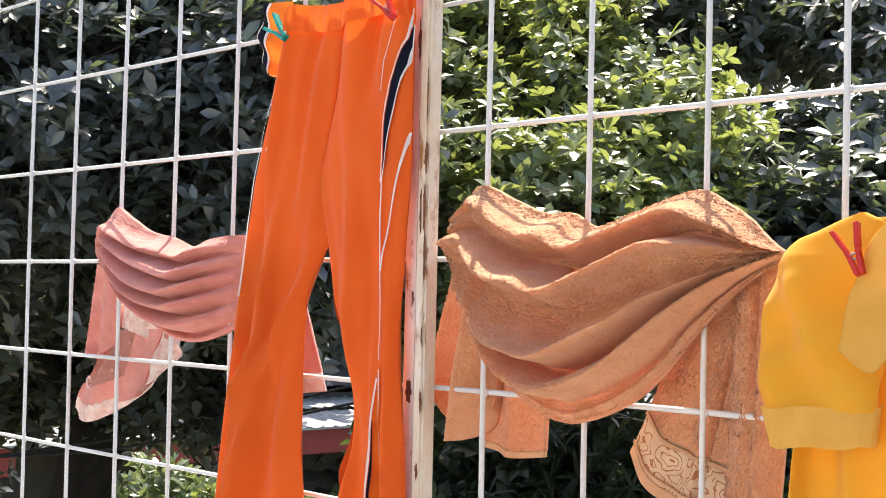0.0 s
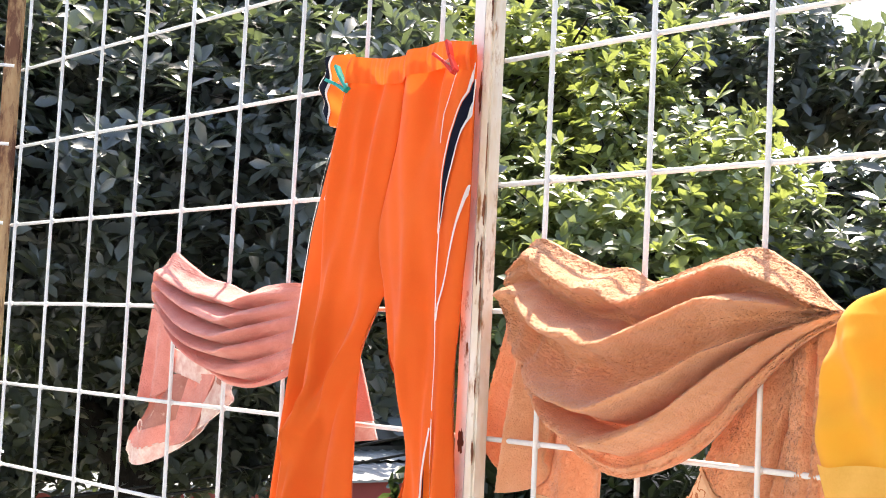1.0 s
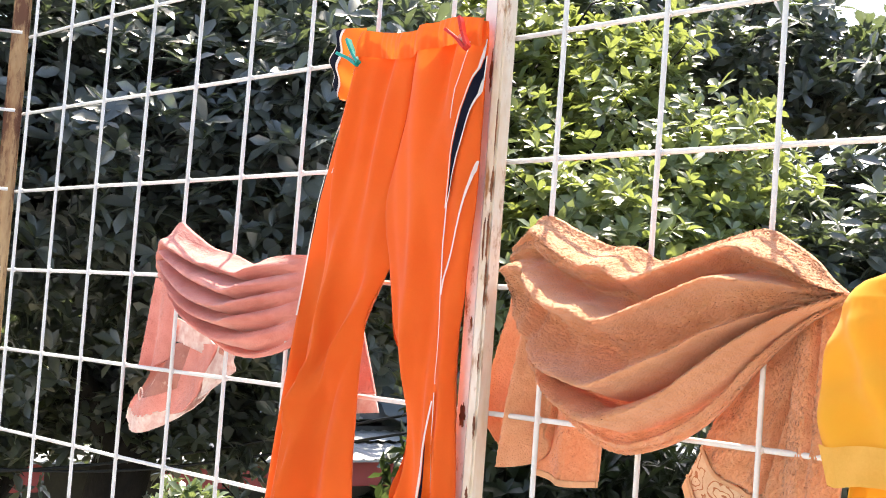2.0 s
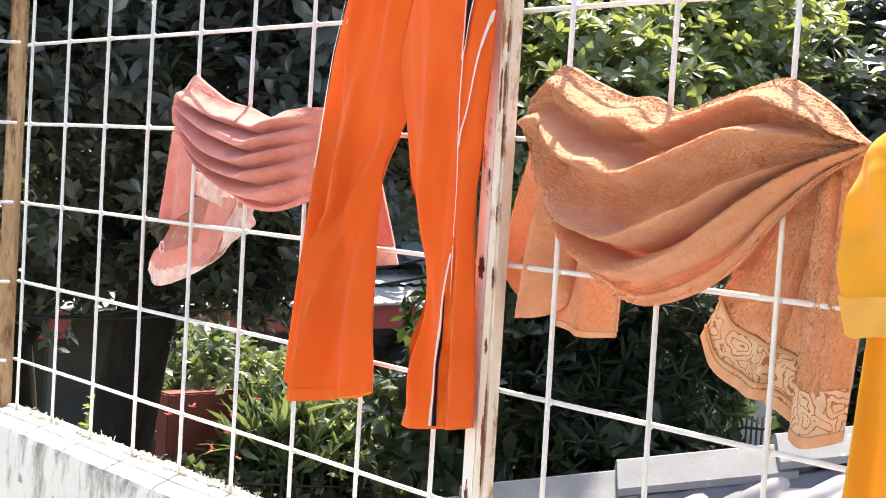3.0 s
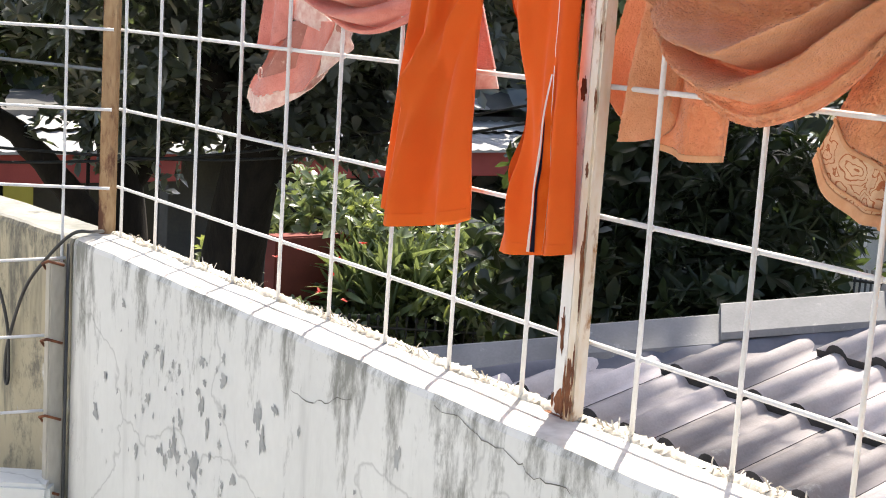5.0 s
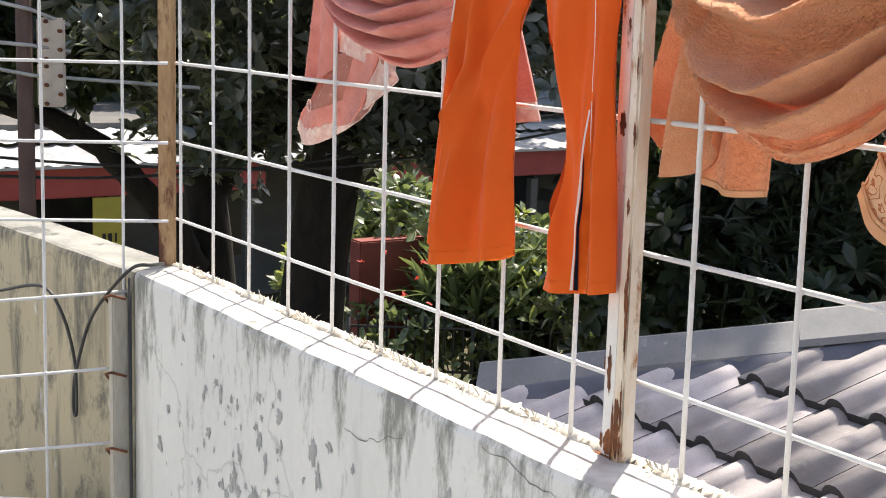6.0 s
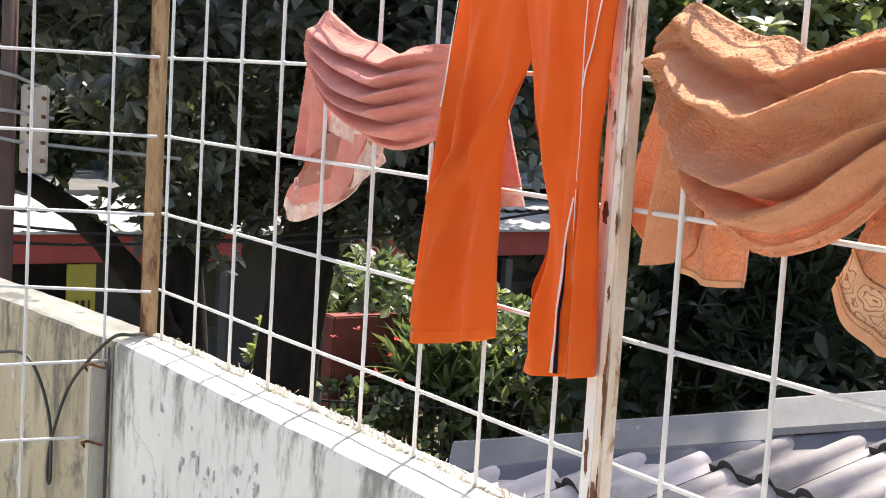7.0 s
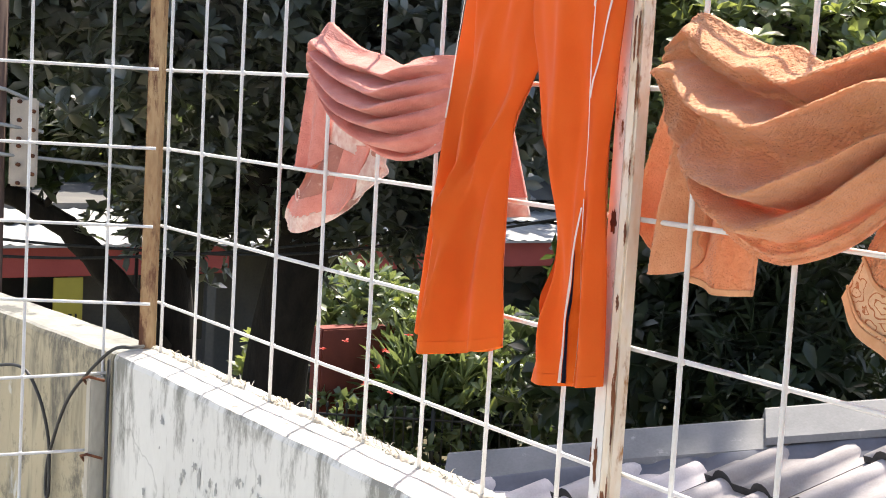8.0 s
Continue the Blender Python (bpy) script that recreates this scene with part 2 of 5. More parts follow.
M_LEAF_GARDEN = surface("garden leaf", (0.10, 0.15, 0.075), (0.19, 0.24, 0.115), 3, 0.42, 0.0, through_light=0.25, glow_tint=(0.4, 0.48, 0.14), per="island", spec=0.9, coat=0.6)
# near-black copy of the dark leaf; shade among the trees is in its colour
M_LEAF_SHADE = surface("leaf darkened for shade", (0.022, 0.034, 0.022), (0.050, 0.07, 0.042), 3, 0.42, 0.0, through_light=0.2, glow_tint=(0.22, 0.32, 0.07), per="island", spec=0.7, coat=0.2)
M_BARK = surface("bark", (0.032, 0.025, 0.020), (0.014, 0.011, 0.010), 9, 0.95, 1.0, 60, stretch=(1, 1, 0.35), depth=0.02)
M_RED_PAINT = surface("red painted fascia", (0.50, 0.095, 0.085), (0.42, 0.075, 0.07), 2, 0.55, 0.1, 40)
M_WHITE_SHEET = surface("white roof sheet", (0.62, 0.62, 0.61), (0.42, 0.41, 0.40), 1.2, 0.5, 0.1, 40)
M_FAR_TILE = surface("pale roof tile", (0.46, 0.46, 0.47), (0.28, 0.28, 0.29), 3, 0.7, 0.2, 30, per="object")
# dark base colour: the shade beneath the canopy is put into it
M_DARK_WALL = surface("house wall darkened for canopy shade", (0.16, 0.15, 0.14), (0.10, 0.10, 0.10), 1.2, 0.8, 0.2, 20)
M_GLASS_DARK = surface("window glass", (0.02, 0.025, 0.03), (0.03, 0.035, 0.04), 2, 0.08, 0.0)
M_SIGN = surface("yellow sign board", (0.55, 0.46, 0.08), (0.48, 0.40, 0.07), 4, 0.6, 0.0)
M_INK = surface("black sign paint", (0.02, 0.02, 0.02), (0.03, 0.03, 0.03), 4, 0.6, 0.0)
M_BRICK_RED = surface("red garden wall", (0.27, 0.065, 0.05), (0.2, 0.05, 0.04), 3, 0.8, 0.3, 40)
M_IRON = surface("black iron", (0.02, 0.02, 0.022), (0.035, 0.035, 0.035), 9, 0.5, 0.1)
M_GROUND = surface("garden soil and grass", (0.05, 0.06, 0.025), (0.11, 0.085, 0.05), 0.7, 0.95, 0.6, 14, depth=0.03)
M_FLOWER = surface("red petal", (0.7, 0.05, 0.04), (0.6, 0.08, 0.05), 9, 0.6, 0.0, through_light=0.3)
M_CREAM = surface("cream board", (0.62, 0.52, 0.42), (0.5, 0.42, 0.34), 9, 0.7, 0.2)
M_BROWN_POLE = surface("brown pole", (0.13, 0.075, 0.055), (0.09, 0.05, 0.04), 6, 0.8, 0.3, 80)


def damask():
    """Woven border: pale ground with darker scrolls and rings."""
    m = surface("damask border", (0.84, 0.62, 0.42), (0.74, 0.5, 0.32), 60, 0.9, 0.4, 420, through_light=0.25, depth=0.001)
    nodes, links = m.node_tree.nodes, m.node_tree.links
    bsdf = nodes["Principled BSDF"]
    colour = bsdf.inputs["Base Color"].links[0].from_socket
    co = nodes.new("ShaderNodeTexCoord")
    wn = nodes.new("ShaderNodeTexNoise")
    wn.inputs["Scale"].default_value = 45
    links.new(co.outputs["Object"], wn.inputs["Vector"])
    warp = nodes.new("ShaderNodeVectorMath")
    warp.operation = "MULTIPLY_ADD"
    warp.inputs[1].default_value = (0.03, 0.03, 0.03)
    links.new(wn.outputs["Color"], warp.inputs[0])
    links.new(co.outputs["Object"], warp.inputs[2])
    vo = nodes.new("ShaderNodeTexVoronoi")
    vo.inputs["Scale"].default_value = 42
    links.new(warp.outputs[0], vo.inputs["Vector"])
    ring = nodes.new("ShaderNodeMath")
    ring.operation = "SINE"
    mul = nodes.new("ShaderNodeMath")
    mul.operation = "MULTIPLY"
    mul.inputs[1].default_value = 27
    links.new(vo.outputs["Distance"], mul.inputs[0])
    links.new(mul.outputs[0], ring.inputs[0])
    cut = nodes.new("ShaderNodeMapRange")
    cut.inputs["From Min"].default_value, cut.inputs["From Max"].default_value = 0.62, 0.85
    links.new(ring.outputs[0], cut.inputs["Value"])
    over = nodes.new("ShaderNodeMix")
    over.data_type = "RGBA"
    over.inputs[7].default_value = (0.50, 0.18, 0.08, 1)
    links.new(cut.outputs[0], over.inputs[0])
    links.new(colour, over.inputs[6])
    links.new(over.outputs[2], bsdf.inputs["Base Color"])
    tr = nodes["Translucent BSDF"]
    links.new(over.outputs[2], tr.inputs["Color"])
    return m


M_DAMASK = damask()


# ---- building blocks ----
def mesh_of(name, verts, faces, material, smooth=False):
    me = bpy.data.meshes.new(name)
    me.from_pydata([tuple(v) for v in verts], [], [tuple(f) for f in faces])
    me.materials.append(material)
    if smooth:
        me.shade_smooth()
    return me


def under(ob, parent):
    if parent is not None:
        ob.parent = parent
    return ob


def part(name, bm, material, parent=None, label="", smooth=False):
    me = bpy.data.meshes.new(name)
    bm.to_mesh(me)
    bm.free()
    me.materials.append(material)
    if smooth:
        me.shade_smooth()
    ob = under(new(name, me), parent)
    return tagged(ob, label)


def part_of(name, verts, faces, material, parent=None, label="", smooth=True):
    return tagged(under(new(name, mesh_of(name, verts, faces, material, smooth)), parent), label)


def box(bm, x0, x1, y0, y1, z0, z1, m=None, bevel=0.0):
    r = bmesh.ops.create_cube(bm, size=1)
    t = Matrix.LocRotScale(((x0 + x1) / 2, (y0 + y1) / 2, (z0 + z1) / 2), None, (x1 - x0, y1 - y0, z1 - z0))
    bmesh.ops.transform(bm, matrix=(m @ t) if m else t, verts=r["verts"])
    if bevel:
        edges = {e for v in r["verts"] for e in v.link_edges}
        bmesh.ops.bevel(bm, geom=list(edges), offset=bevel, segments=2, affect="EDGES")
    return bm


def tube(points, radius, sides=8, taper=1.0):
    """Vertices and faces of a round tube through the points."""
    pts = [Vector(p) for p in points]
    verts, faces = [], []
    n = len(pts)
    for i, p in enumerate(pts):
        way = (pts[min(i + 1, n - 1)] - pts[max(i - 1, 0)]).normalized()
        a = way.orthogonal().normalized() if i == 0 else (a - way * a.dot(way)).normalized()
        b = way.cross(a)
        r = radius * (1 + (taper - 1) * i / max(n - 1, 1))
        for k in range(sides):
            g = 2 * math.pi * k / sides
            verts.append(p + a * (r * math.cos(g)) + b * (r * math.sin(g)))
    for i in range(n - 1):
        for k in range(sides):
            faces.append((i * sides + k, i * sides + (k + 1) % sides, (i + 1) * sides + (k + 1) % sides, (i + 1) * sides + k))
    faces.append(tuple(range(sides - 1, -1, -1)))
    faces.append(tuple((n - 1) * sides + k for k in range(sides)))
    return verts, faces


def spline(points, n):
    """n points on a smooth curve through the points."""
    pts = np.array(points, float)
    t = np.linspace(0, len(pts) - 1, n)
    i = np.clip(t.astype(int), 0, len(pts) - 2)
    f = (t - i)[:, None]
    p0, p1, p2, p3 = pts[np.maximum(i - 1, 0)], pts[i], pts[i + 1], pts[np.minimum(i + 2, len(pts) - 1)]
    return 0.5 * (2 * p1 + (p2 - p0) * f + (2 * p0 - 5 * p1 + 4 * p2 - p3) * f**2 + (3 * p1 - p0 - 3 * p2 + p3) * f**3)


def grid_faces(nu, nv, closed=False):
    out = []
    for j in range(nv - 1):
        for i in range(nu if closed else nu - 1):
            k = (i + 1) % nu
            out.append((j * nu + i, j * nu + k, (j + 1) * nu + k, (j + 1) * nu + i))
    return out


def empty(name, label, category, group="", kind=""):
    return tagged(new(name), label, category, group, kind)


# ---- parapet, terrace ----
TOP = 1.04


def parapet(name, x0, x1, y0, y1, material, label, turn=0.0, pivot=(0, 0)):
    """A low plastered wall with a slightly uneven top and rounded arrises."""
    nx = int((x1 - x0) / 0.02) + 1
    xs = np.linspace(x0, x1, nx)
    prof = [(y0, 0.0), (y0, TOP - 0.012), (y0 + 0.004, TOP - 0.003), (y0 + 0.012, TOP)]
    prof += [(y1 - 0.012, TOP), (y1 - 0.004, TOP - 0.003), (y1, TOP - 0.012), (y1, 0.0)]
    body, cap, fb, fc = [], [], [], []
    rng = np.random.default_rng(5)
    for x in xs:
        w = 0.0006 * math.sin(x * 9) + 0.0005 * math.sin(x * 31 + 1) + rng.normal(0, 0.0003)
        for k, (y, z) in enumerate(prof):
            body.append((x, y + (w * 0.6 if k in (1, 2, 3) else 0), z + (w if z > 0.5 else 0)))
    n = len(prof)
    for i in range(nx - 1):
        for k in range(n - 1):
            fb.append((i * n + k, (i + 1) * n + k, (i + 1) * n + k + 1, i * n + k + 1))
    fb.append(tuple(range(n)))
    fb.append(tuple((nx - 1) * n + k for k in range(n - 1, -1, -1)))
    ob = part_of(name, body, fb, material, None, label, smooth=False)
    ob.data.materials.append(M_WALL_TOP if name == "wall_1" else M_WALL_TOP_OLD)
    for p in ob.data.polygons:
        if len(p.vertices) == 4 and p.normal.z > 0.6:
            p.material_index = 1
    if turn:
        ob.matrix_world = pose(pivot[0], pivot[1], 0, 0, 0, turn) @ pose(-pivot[0], -pivot[1], 0)
    return tagged(ob, "", "wall", "", "structure")


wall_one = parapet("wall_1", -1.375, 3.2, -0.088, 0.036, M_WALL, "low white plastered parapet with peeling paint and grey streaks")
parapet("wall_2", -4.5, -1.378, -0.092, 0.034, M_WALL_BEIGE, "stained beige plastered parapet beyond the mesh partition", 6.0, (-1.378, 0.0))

bm = bmesh.new()
box(bm, -6, 4, -5, 0.03, -0.2, 0.0)
tagged(part("floor", bm, M_CONCRETE, None, "weathered grey concrete terrace floor"), "", "floor", "", "structure")
# the storey below the terrace
bm = bmesh.new()
box(bm, -6, 4, -5, 0.03, -3.7, -0.205)
tagged(part("wall_below", bm, M_WALL, None, "plain plastered wall of the storey below the terrace"), "", "wall", "", "structure")
# the house behind the terrace, which closes it
bm = bmesh.new()
box(bm, -6, 4, -5.2, -5.0, 0.0, 3.0)
tagged(part("wall_3", bm, M_WALL, None, "plain white plastered house wall behind the terrace"), "", "wall", "", "structure")


def peeled_patches(parent):
    """Scattered spots where the paint has come off, each with a ragged outline of its own."""
    rng = random.Random(21)
    for k in range(105):
        x = rng.gauss(-0.86, 0.13) if k < 65 else rng.uniform(-1.25, 0.3)
        z = rng.gauss(0.82, 0.10)
        if not (-1.3 < x < 0.6 and 0.35 < z < 0.97):
            continue
        w = 0.0025 + 0.0085 * rng.random() ** 2
        h = w * rng.uniform(1.2, 4.6)
        n = 16
        verts = [(x, -0.0894, z)]
        for i in range(n):
            g = 2 * math.pi * i / n
            r = 1 + rng.uniform(-0.6, 0.45)
            verts.append((x + w * r * math.cos(g), -0.0893, z + h * 0.6 * r * math.sin(g)))
        part_of("peeled_patch", verts, [(0, i + 1, (i + 1) % n + 1) for i in range(n)], M_PEEL, parent, "bare grey spot in the paint", False)


def mortar_bead():
    """The rough bead of mortar in which the wire ends stand."""
    rng = np.random.default_rng(3)
    nx, ns = 640, 8
    verts = []
    for i in range(nx):
        x = -1.39 + 2.9 * i / (nx - 1)
        s = 0.85 + 0.45 * noise.noise((x * 11, 0, 0)) + 0.5 * noise.noise((x * 37, 3, 0)) + 0.35 * noise.noise((x * 95, 5, 0))
        for k in range(ns):
            g = math.pi * k / (ns - 1)
            r = rng.normal(0, 0.0022)
            verts.append((x, 0.004 - math.cos(g) * 0.010 * s + r, TOP - 0.004 + math.sin(g) * 0.011 * s + r))
    return part_of("mortar_bead", verts, [tuple(reversed(f)) for f in grid_faces(ns, nx)], M_MORTAR, None, "rough pale mortar bead along the top of the parapet")


peeled_patches(wall_one)


def wall_crack(parent, x, z, steps, fall, seed):
    """A wandering hairline crack, opened a little along its way."""
    rng = random.Random(seed)
    pts = []
    for k in range(steps):
        pts.append((x, z, 0.0003 + 0.0006 * rng.random()))
        x += rng.uniform(0.006, 0.016)
        z += fall * rng.uniform(0.4, 1.6) + rng.uniform(-0.006, 0.006)
    verts, faces = [], []
    for a, b, w in pts:
        verts += [(a, -0.0893, b - w), (a, -0.0893, b + w)]
    for k in range(len(pts) - 1):
        faces.append((2 * k, 2 * k + 2, 2 * k + 3, 2 * k + 1))
    part_of("crack", verts, faces, M_CRACK, parent, "dark hairline crack in the plaster", False)


wall_crack(wall_one, -0.21, 1.024, 24, -0.0016, 6)
wall_crack(wall_one, -0.55, 0.955, 16, 0.0030, 7)
tagged(mortar_bead(), "", "mortar", "", "structure")


def fibres():
    """Frayed strands stuck to the mortar bead."""
    rng = np.random.default_rng(8)
    verts, faces = [], []
    for i in range(520):
        x = -1.35 + 2.7 * rng.random()
        if noise.noise((x * 6, 9, 0)) < -0.05:
            continue
        p = np.array((x, rng.normal(0, 0.006), TOP + 0.006))
        d = np.array((rng.normal(0, 1), rng.normal(-0.2, 0.8), rng.normal(0.35, 0.4)))
        d *= rng.uniform(0.006, 0.019) / np.linalg.norm(d)
        n = len(verts)
        w = np.array((0.0008, 0.0005, 0.0006))
        q = p + d * 0.6 + np.array((0, 0, 0.003))
        verts += [p - w, p + w, q + w, q - w, p + d]
        faces += [(n, n + 1, n + 2, n + 3), (n + 3, n + 2, n + 4)]
    return part_of("frayed_fibre", verts, faces, M_MORTAR, None, "pale frayed fibres along the mortar bead", False)


tagged(fibres(), "", "fibre", "", "stuff")

# ---- wire mesh fence ----
CELL, ROW0 = 0.15, 1.133
COLS_LEFT = [-CELL * (9 - i) for i in range(9)]
COLS_RIGHT = [0.0385 + 0.150 * i for i in range(11)]
ROWS_Z = [ROW0 + CELL * 0.992 * j for j in range(9)]
ROD = 0.0031


def rod_mesh(name, length, sag, seed):
    pts = [(sag * math.sin(k * 1.7 + seed) * 0.4, sag * math.sin(k * 1.1 + seed), length * k / 8) for k in range(9)]
    return mesh_of(name, *tube(pts, ROD, 8), M_ROD, True)


V_ROD = rod_mesh("upright_wire", 1.38, 0.0009, 1)
H_ROD_L = rod_mesh("cross_wire", 1.315, 0.0009, 2)
H_ROD_R = rod_mesh("cross_wire", 1.60, 0.0009, 3)


def rod(parent, name, me, m):
    ob = under(new(name, me), parent)
    ob.matrix_local = m
    return ob


def weld(parent, me, x, y, z):
    ob = under(new("weld", me), parent)
    ob.location = (x, y, z)


bm = bmesh.new()
bmesh.ops.create_icosphere(bm, subdivisions=1, radius=0.0052)
WELD = bpy.data.meshes.new("weld")
bm.to_mesh(WELD)
bm.free()
WELD.materials.append(M_ROD)

left_panel = empty("mesh_fence", "white painted welded wire mesh panel standing on the parapet", "fence", "wire mesh panels")
right_panel = empty("mesh_fence", "white painted welded wire mesh panel carrying a tan towel", "fence", "wire mesh panels")
for panel, cols, set_back, hme, x0 in ((left_panel, COLS_LEFT, 0.0, H_ROD_L, -1.385), (right_panel, COLS_RIGHT, 0.006, H_ROD_R, -0.056)):
    for x in cols:
        rod(panel, "upright_wire", V_ROD, pose(x, set_back - 0.003, TOP - 0.01, 0, 0, 40 * x))
    for z in ROWS_Z:
        rod(panel, "cross_wire", hme, pose(x0, set_back + 0.003, z, 0, 90, 0))
        for x in cols:
            weld(panel, WELD, x, set_back, z)

partition = empty("mesh_fence", "white painted wire mesh partition across the terrace", "fence", "wire mesh panels")
E1, E_WAY = Vector((-1.401, -0.098, 0)), Vector((-0.068, -0.132, 0)).normalized()
partition_turn = math.degrees(math.atan2(E_WAY.y, E_WAY.x))
P_ROD = rod_mesh("upright_wire", 1.86, 0.0009, 4)
HP_ROD = rod_mesh("cross_wire", 1.42, 0.0009, 5)
P_ROWS = [ROW0 + CELL * 0.992 * j for j in range(-3, 9)]
for i in range(9):
    p = E1 + E_WAY * (0.148 * i)
    rod(partition, "upright_wire", P_ROD, pose(p.x, p.y, 0.55, 0, 0, 25 * i))
    for z in P_ROWS:
        weld(partition, WELD, p.x + 0.003, p.y - 0.002, z)
for z in P_ROWS:
    p = E1 - E_WAY * (0.085 if z > TOP else 0.035)
    tilt = 0.0 if z > TOP else 4.8
    rod(partition, "cross_wire", HP_ROD, pose(p.x + 0.004, p.y - 0.002, z + (0.015 if tilt else 0.0), 0, 0, partition_turn) @ pose(0, 0, 0, 0, 90 + tilt, 0))


bm = bmesh.new()
box(bm, -0.005, 1.5, -0.05, 0.05, 0.0, 0.565, pose(E1.x + 0.01, E1.y - 0.012, 0, 0, 0, partition_turn - 8), 0.008)
tagged(part("sill", bm, M_WALL, None, "low white plastered sill under the mesh partition"), "", "sill", "", "structure")


def channel_post(name, w, d, height, material, label):
    """A square steel post made of two angles, with a raised seam, a foot plate and flaked rust."""
    post = empty(name, label, "post", "fence posts")
    bm = bmesh.new()
    box(bm, -w / 2, w * 0.06, -d / 2, d / 2, 0, height, None, 0.003)
    part("angle_bar", bm, material, post)
    bm = bmesh.new()
    box(bm, w * 0.10, w / 2, -d / 2 - 0.006, d / 2 - 0.004, 0, height, None, 0.003)
    part("angle_bar", bm, M_POST_EDGE if material is M_POST else material, post)
    bm = bmesh.new()
    box(bm, w * 0.04, w * 0.12, -d / 2 + 0.004, d / 2 - 0.006, 0, height)
    part("seam", bm, M_RUST, post, "rusty seam between the two bars")
    return post


def rust_patch(parent, x, y, z, w, h, seed):
    """A flat scab of rust with a ragged outline, standing just proud of the steel."""
    rng = random.Random(seed)
    n = 22
    verts = [(x, y, z)]
    for k in range(n):
        g = 2 * math.pi * k / n
        r = 1 + rng.uniform(-0.35, 0.25)
        verts.append((x + w / 2 * r * math.cos(g), y + rng.uniform(-0.0004, 0.0004), z + h / 2 * r * math.sin(g)))
    part_of("rust_patch", verts, [(0, k + 1, (k + 1) % n + 1) for k in range(n)], M_RUST, parent, "dark flaking rust", False)


mid_post = channel_post("fence_post", 0.043, 0.020, 1.40, M_POST, "white painted steel post with rust patches on the parapet")
mid_post.location = (-0.0660, 0.002, TOP - 0.005)
for k, (x, z, w, h) in enumerate([(-0.008, 0.39, 0.017, 0.028), (-0.010, 0.105, 0.012, 0.055), (0.012, 0.045, 0.016, 0.07), (-0.006, 0.02, 0.03, 0.03), (0.012, 0.60, 0.006, 0.05), (-0.002, 0.80, 0.008, 0.05),
                                  (0.014, 0.30, 0.008, 0.02), (-0.004, 0.50, 0.006, 0.02), (0.016, 0.20, 0.006, 0.04)]):
    rust_patch(mid_post, x * 1.05, -0.0165 if x > 0.003 else -0.0105, z, w * 0.6, h, k)
# thin runs of rust where the paint has lifted along the edges
rust_rng = random.Random(77)
for k in range(22):
    x = rust_rng.choice((0.0205, 0.019, 0.0195, -0.019, 0.006))
    rust_patch(mid_post, x, -0.0166 if x > 0.003 else -0.0106, 1.0 * rust_rng.random() ** 1.5 + 0.02, rust_rng.uniform(0.002, 0.005), rust_rng.uniform(0.015, 0.08), 100 + k)
bm = bmesh.new()
box(bm, -0.03, 0.02, -0.016, 0.016, -0.002, 0.005, None, 0.002)
part("foot_plate", bm, M_RUST, mid_post, "rusted foot plate")
corner_post = channel_post("fence_post", 0.029, 0.026, 1.40, M_POST_RUST, "rusted tan steel corner post where the mesh panels meet")
corner_post.matrix_world = pose(-1.405, -0.004, TOP - 0.005, 0, 0, -25)
for k, (x, z, w, h) in enumerate([(-0.008, 0.05, 0.03, 0.10), (0.012, 0.13, 0.012, 0.12), (0.012, 0.30, 0.01, 0.05), (-0.010, 0.42, 0.008, 0.08), (0.014, 0.5, 0.008, 0.05), (-0.012, 0.75, 0.010, 0.12), (0.012, 0.83, 0.010, 0.06)]):
    rust_patch(corner_post, x * 0.7, -0.0196 if x > 0.003 else -0.0136, z, w * 0.6, h, 40 + k)
for k in range(26):
    x = rust_rng.uniform(-0.012, 0.013)
    rust_patch(corner_post, x, -0.0197 if x > 0.003 else -0.0137, rust_rng.uniform(0.02, 0.95), rust_rng.uniform(0.002, 0.008), rust_rng.uniform(0.02, 0.11), 140 + k)
bm = bmesh.new()
box(bm, -0.025, 0.03, -0.02, 0.015, -0.002, 0.005, None, 0.002)
part("foot_plate", bm, M_RUST, corner_post, "rusted foot plate")

# frame of the partition against the parapet
jamb = empty("partition_jamb", "stained white steel jamb fixed to the parapet with wire hooks", "post")
bm = bmesh.new()
box(bm, -1.405, -1.381, -0.128, -0.096, 0.0, 0.99, None, 0.003)
part("bar", bm, M_JAMB, jamb)
part_of("conduit", *tube([(-1.362, -0.100, 0.0), (-1.362, -0.101, 0.5), (-1.363, -0.100, 1.03)], 0.0034), M_BLACK, jamb, "thin black conduit")
for z in ROWS_Z[0] - CELL * np.arange(1, 6):
    part_of("hook", *tube([(-1.362, -0.108, z + 0.006), (-1.38, -0.132, z + 0.012), (-1.402, -0.135, z + 0.004), (-1.41, -0.125, z - 0.008)], 0.0028), M_RUST, jamb, "rusty wire hook")


def hung_cable():
    pts = spline([(-2.13, -0.23, 0.86), (-1.90, -0.20, 0.913), (-1.686, -0.17, 0.961), (-1.62, -0.15, 0.92), (-1.597, -0.132, 0.829), (-1.590, -0.13, 0.74), (-1.594, -0.13, 0.706),
                  (-1.606, -0.13, 0.706), (-1.610, -0.13, 0.74), (-1.590, -0.13, 0.80), (-1.504, -0.13, 0.919), (-1.40, -0.125, 1.0), (-1.345, -0.10, 1.052), (-1.325, -0.07, 1.058), (-1.37, -0.03, 1.05)], 90)
    return part_of("cable", *tube(pts, 0.0034), M_BLACK, None, "slack black cable looped over the partition wires")


tagged(hung_cable(), "", "cable")

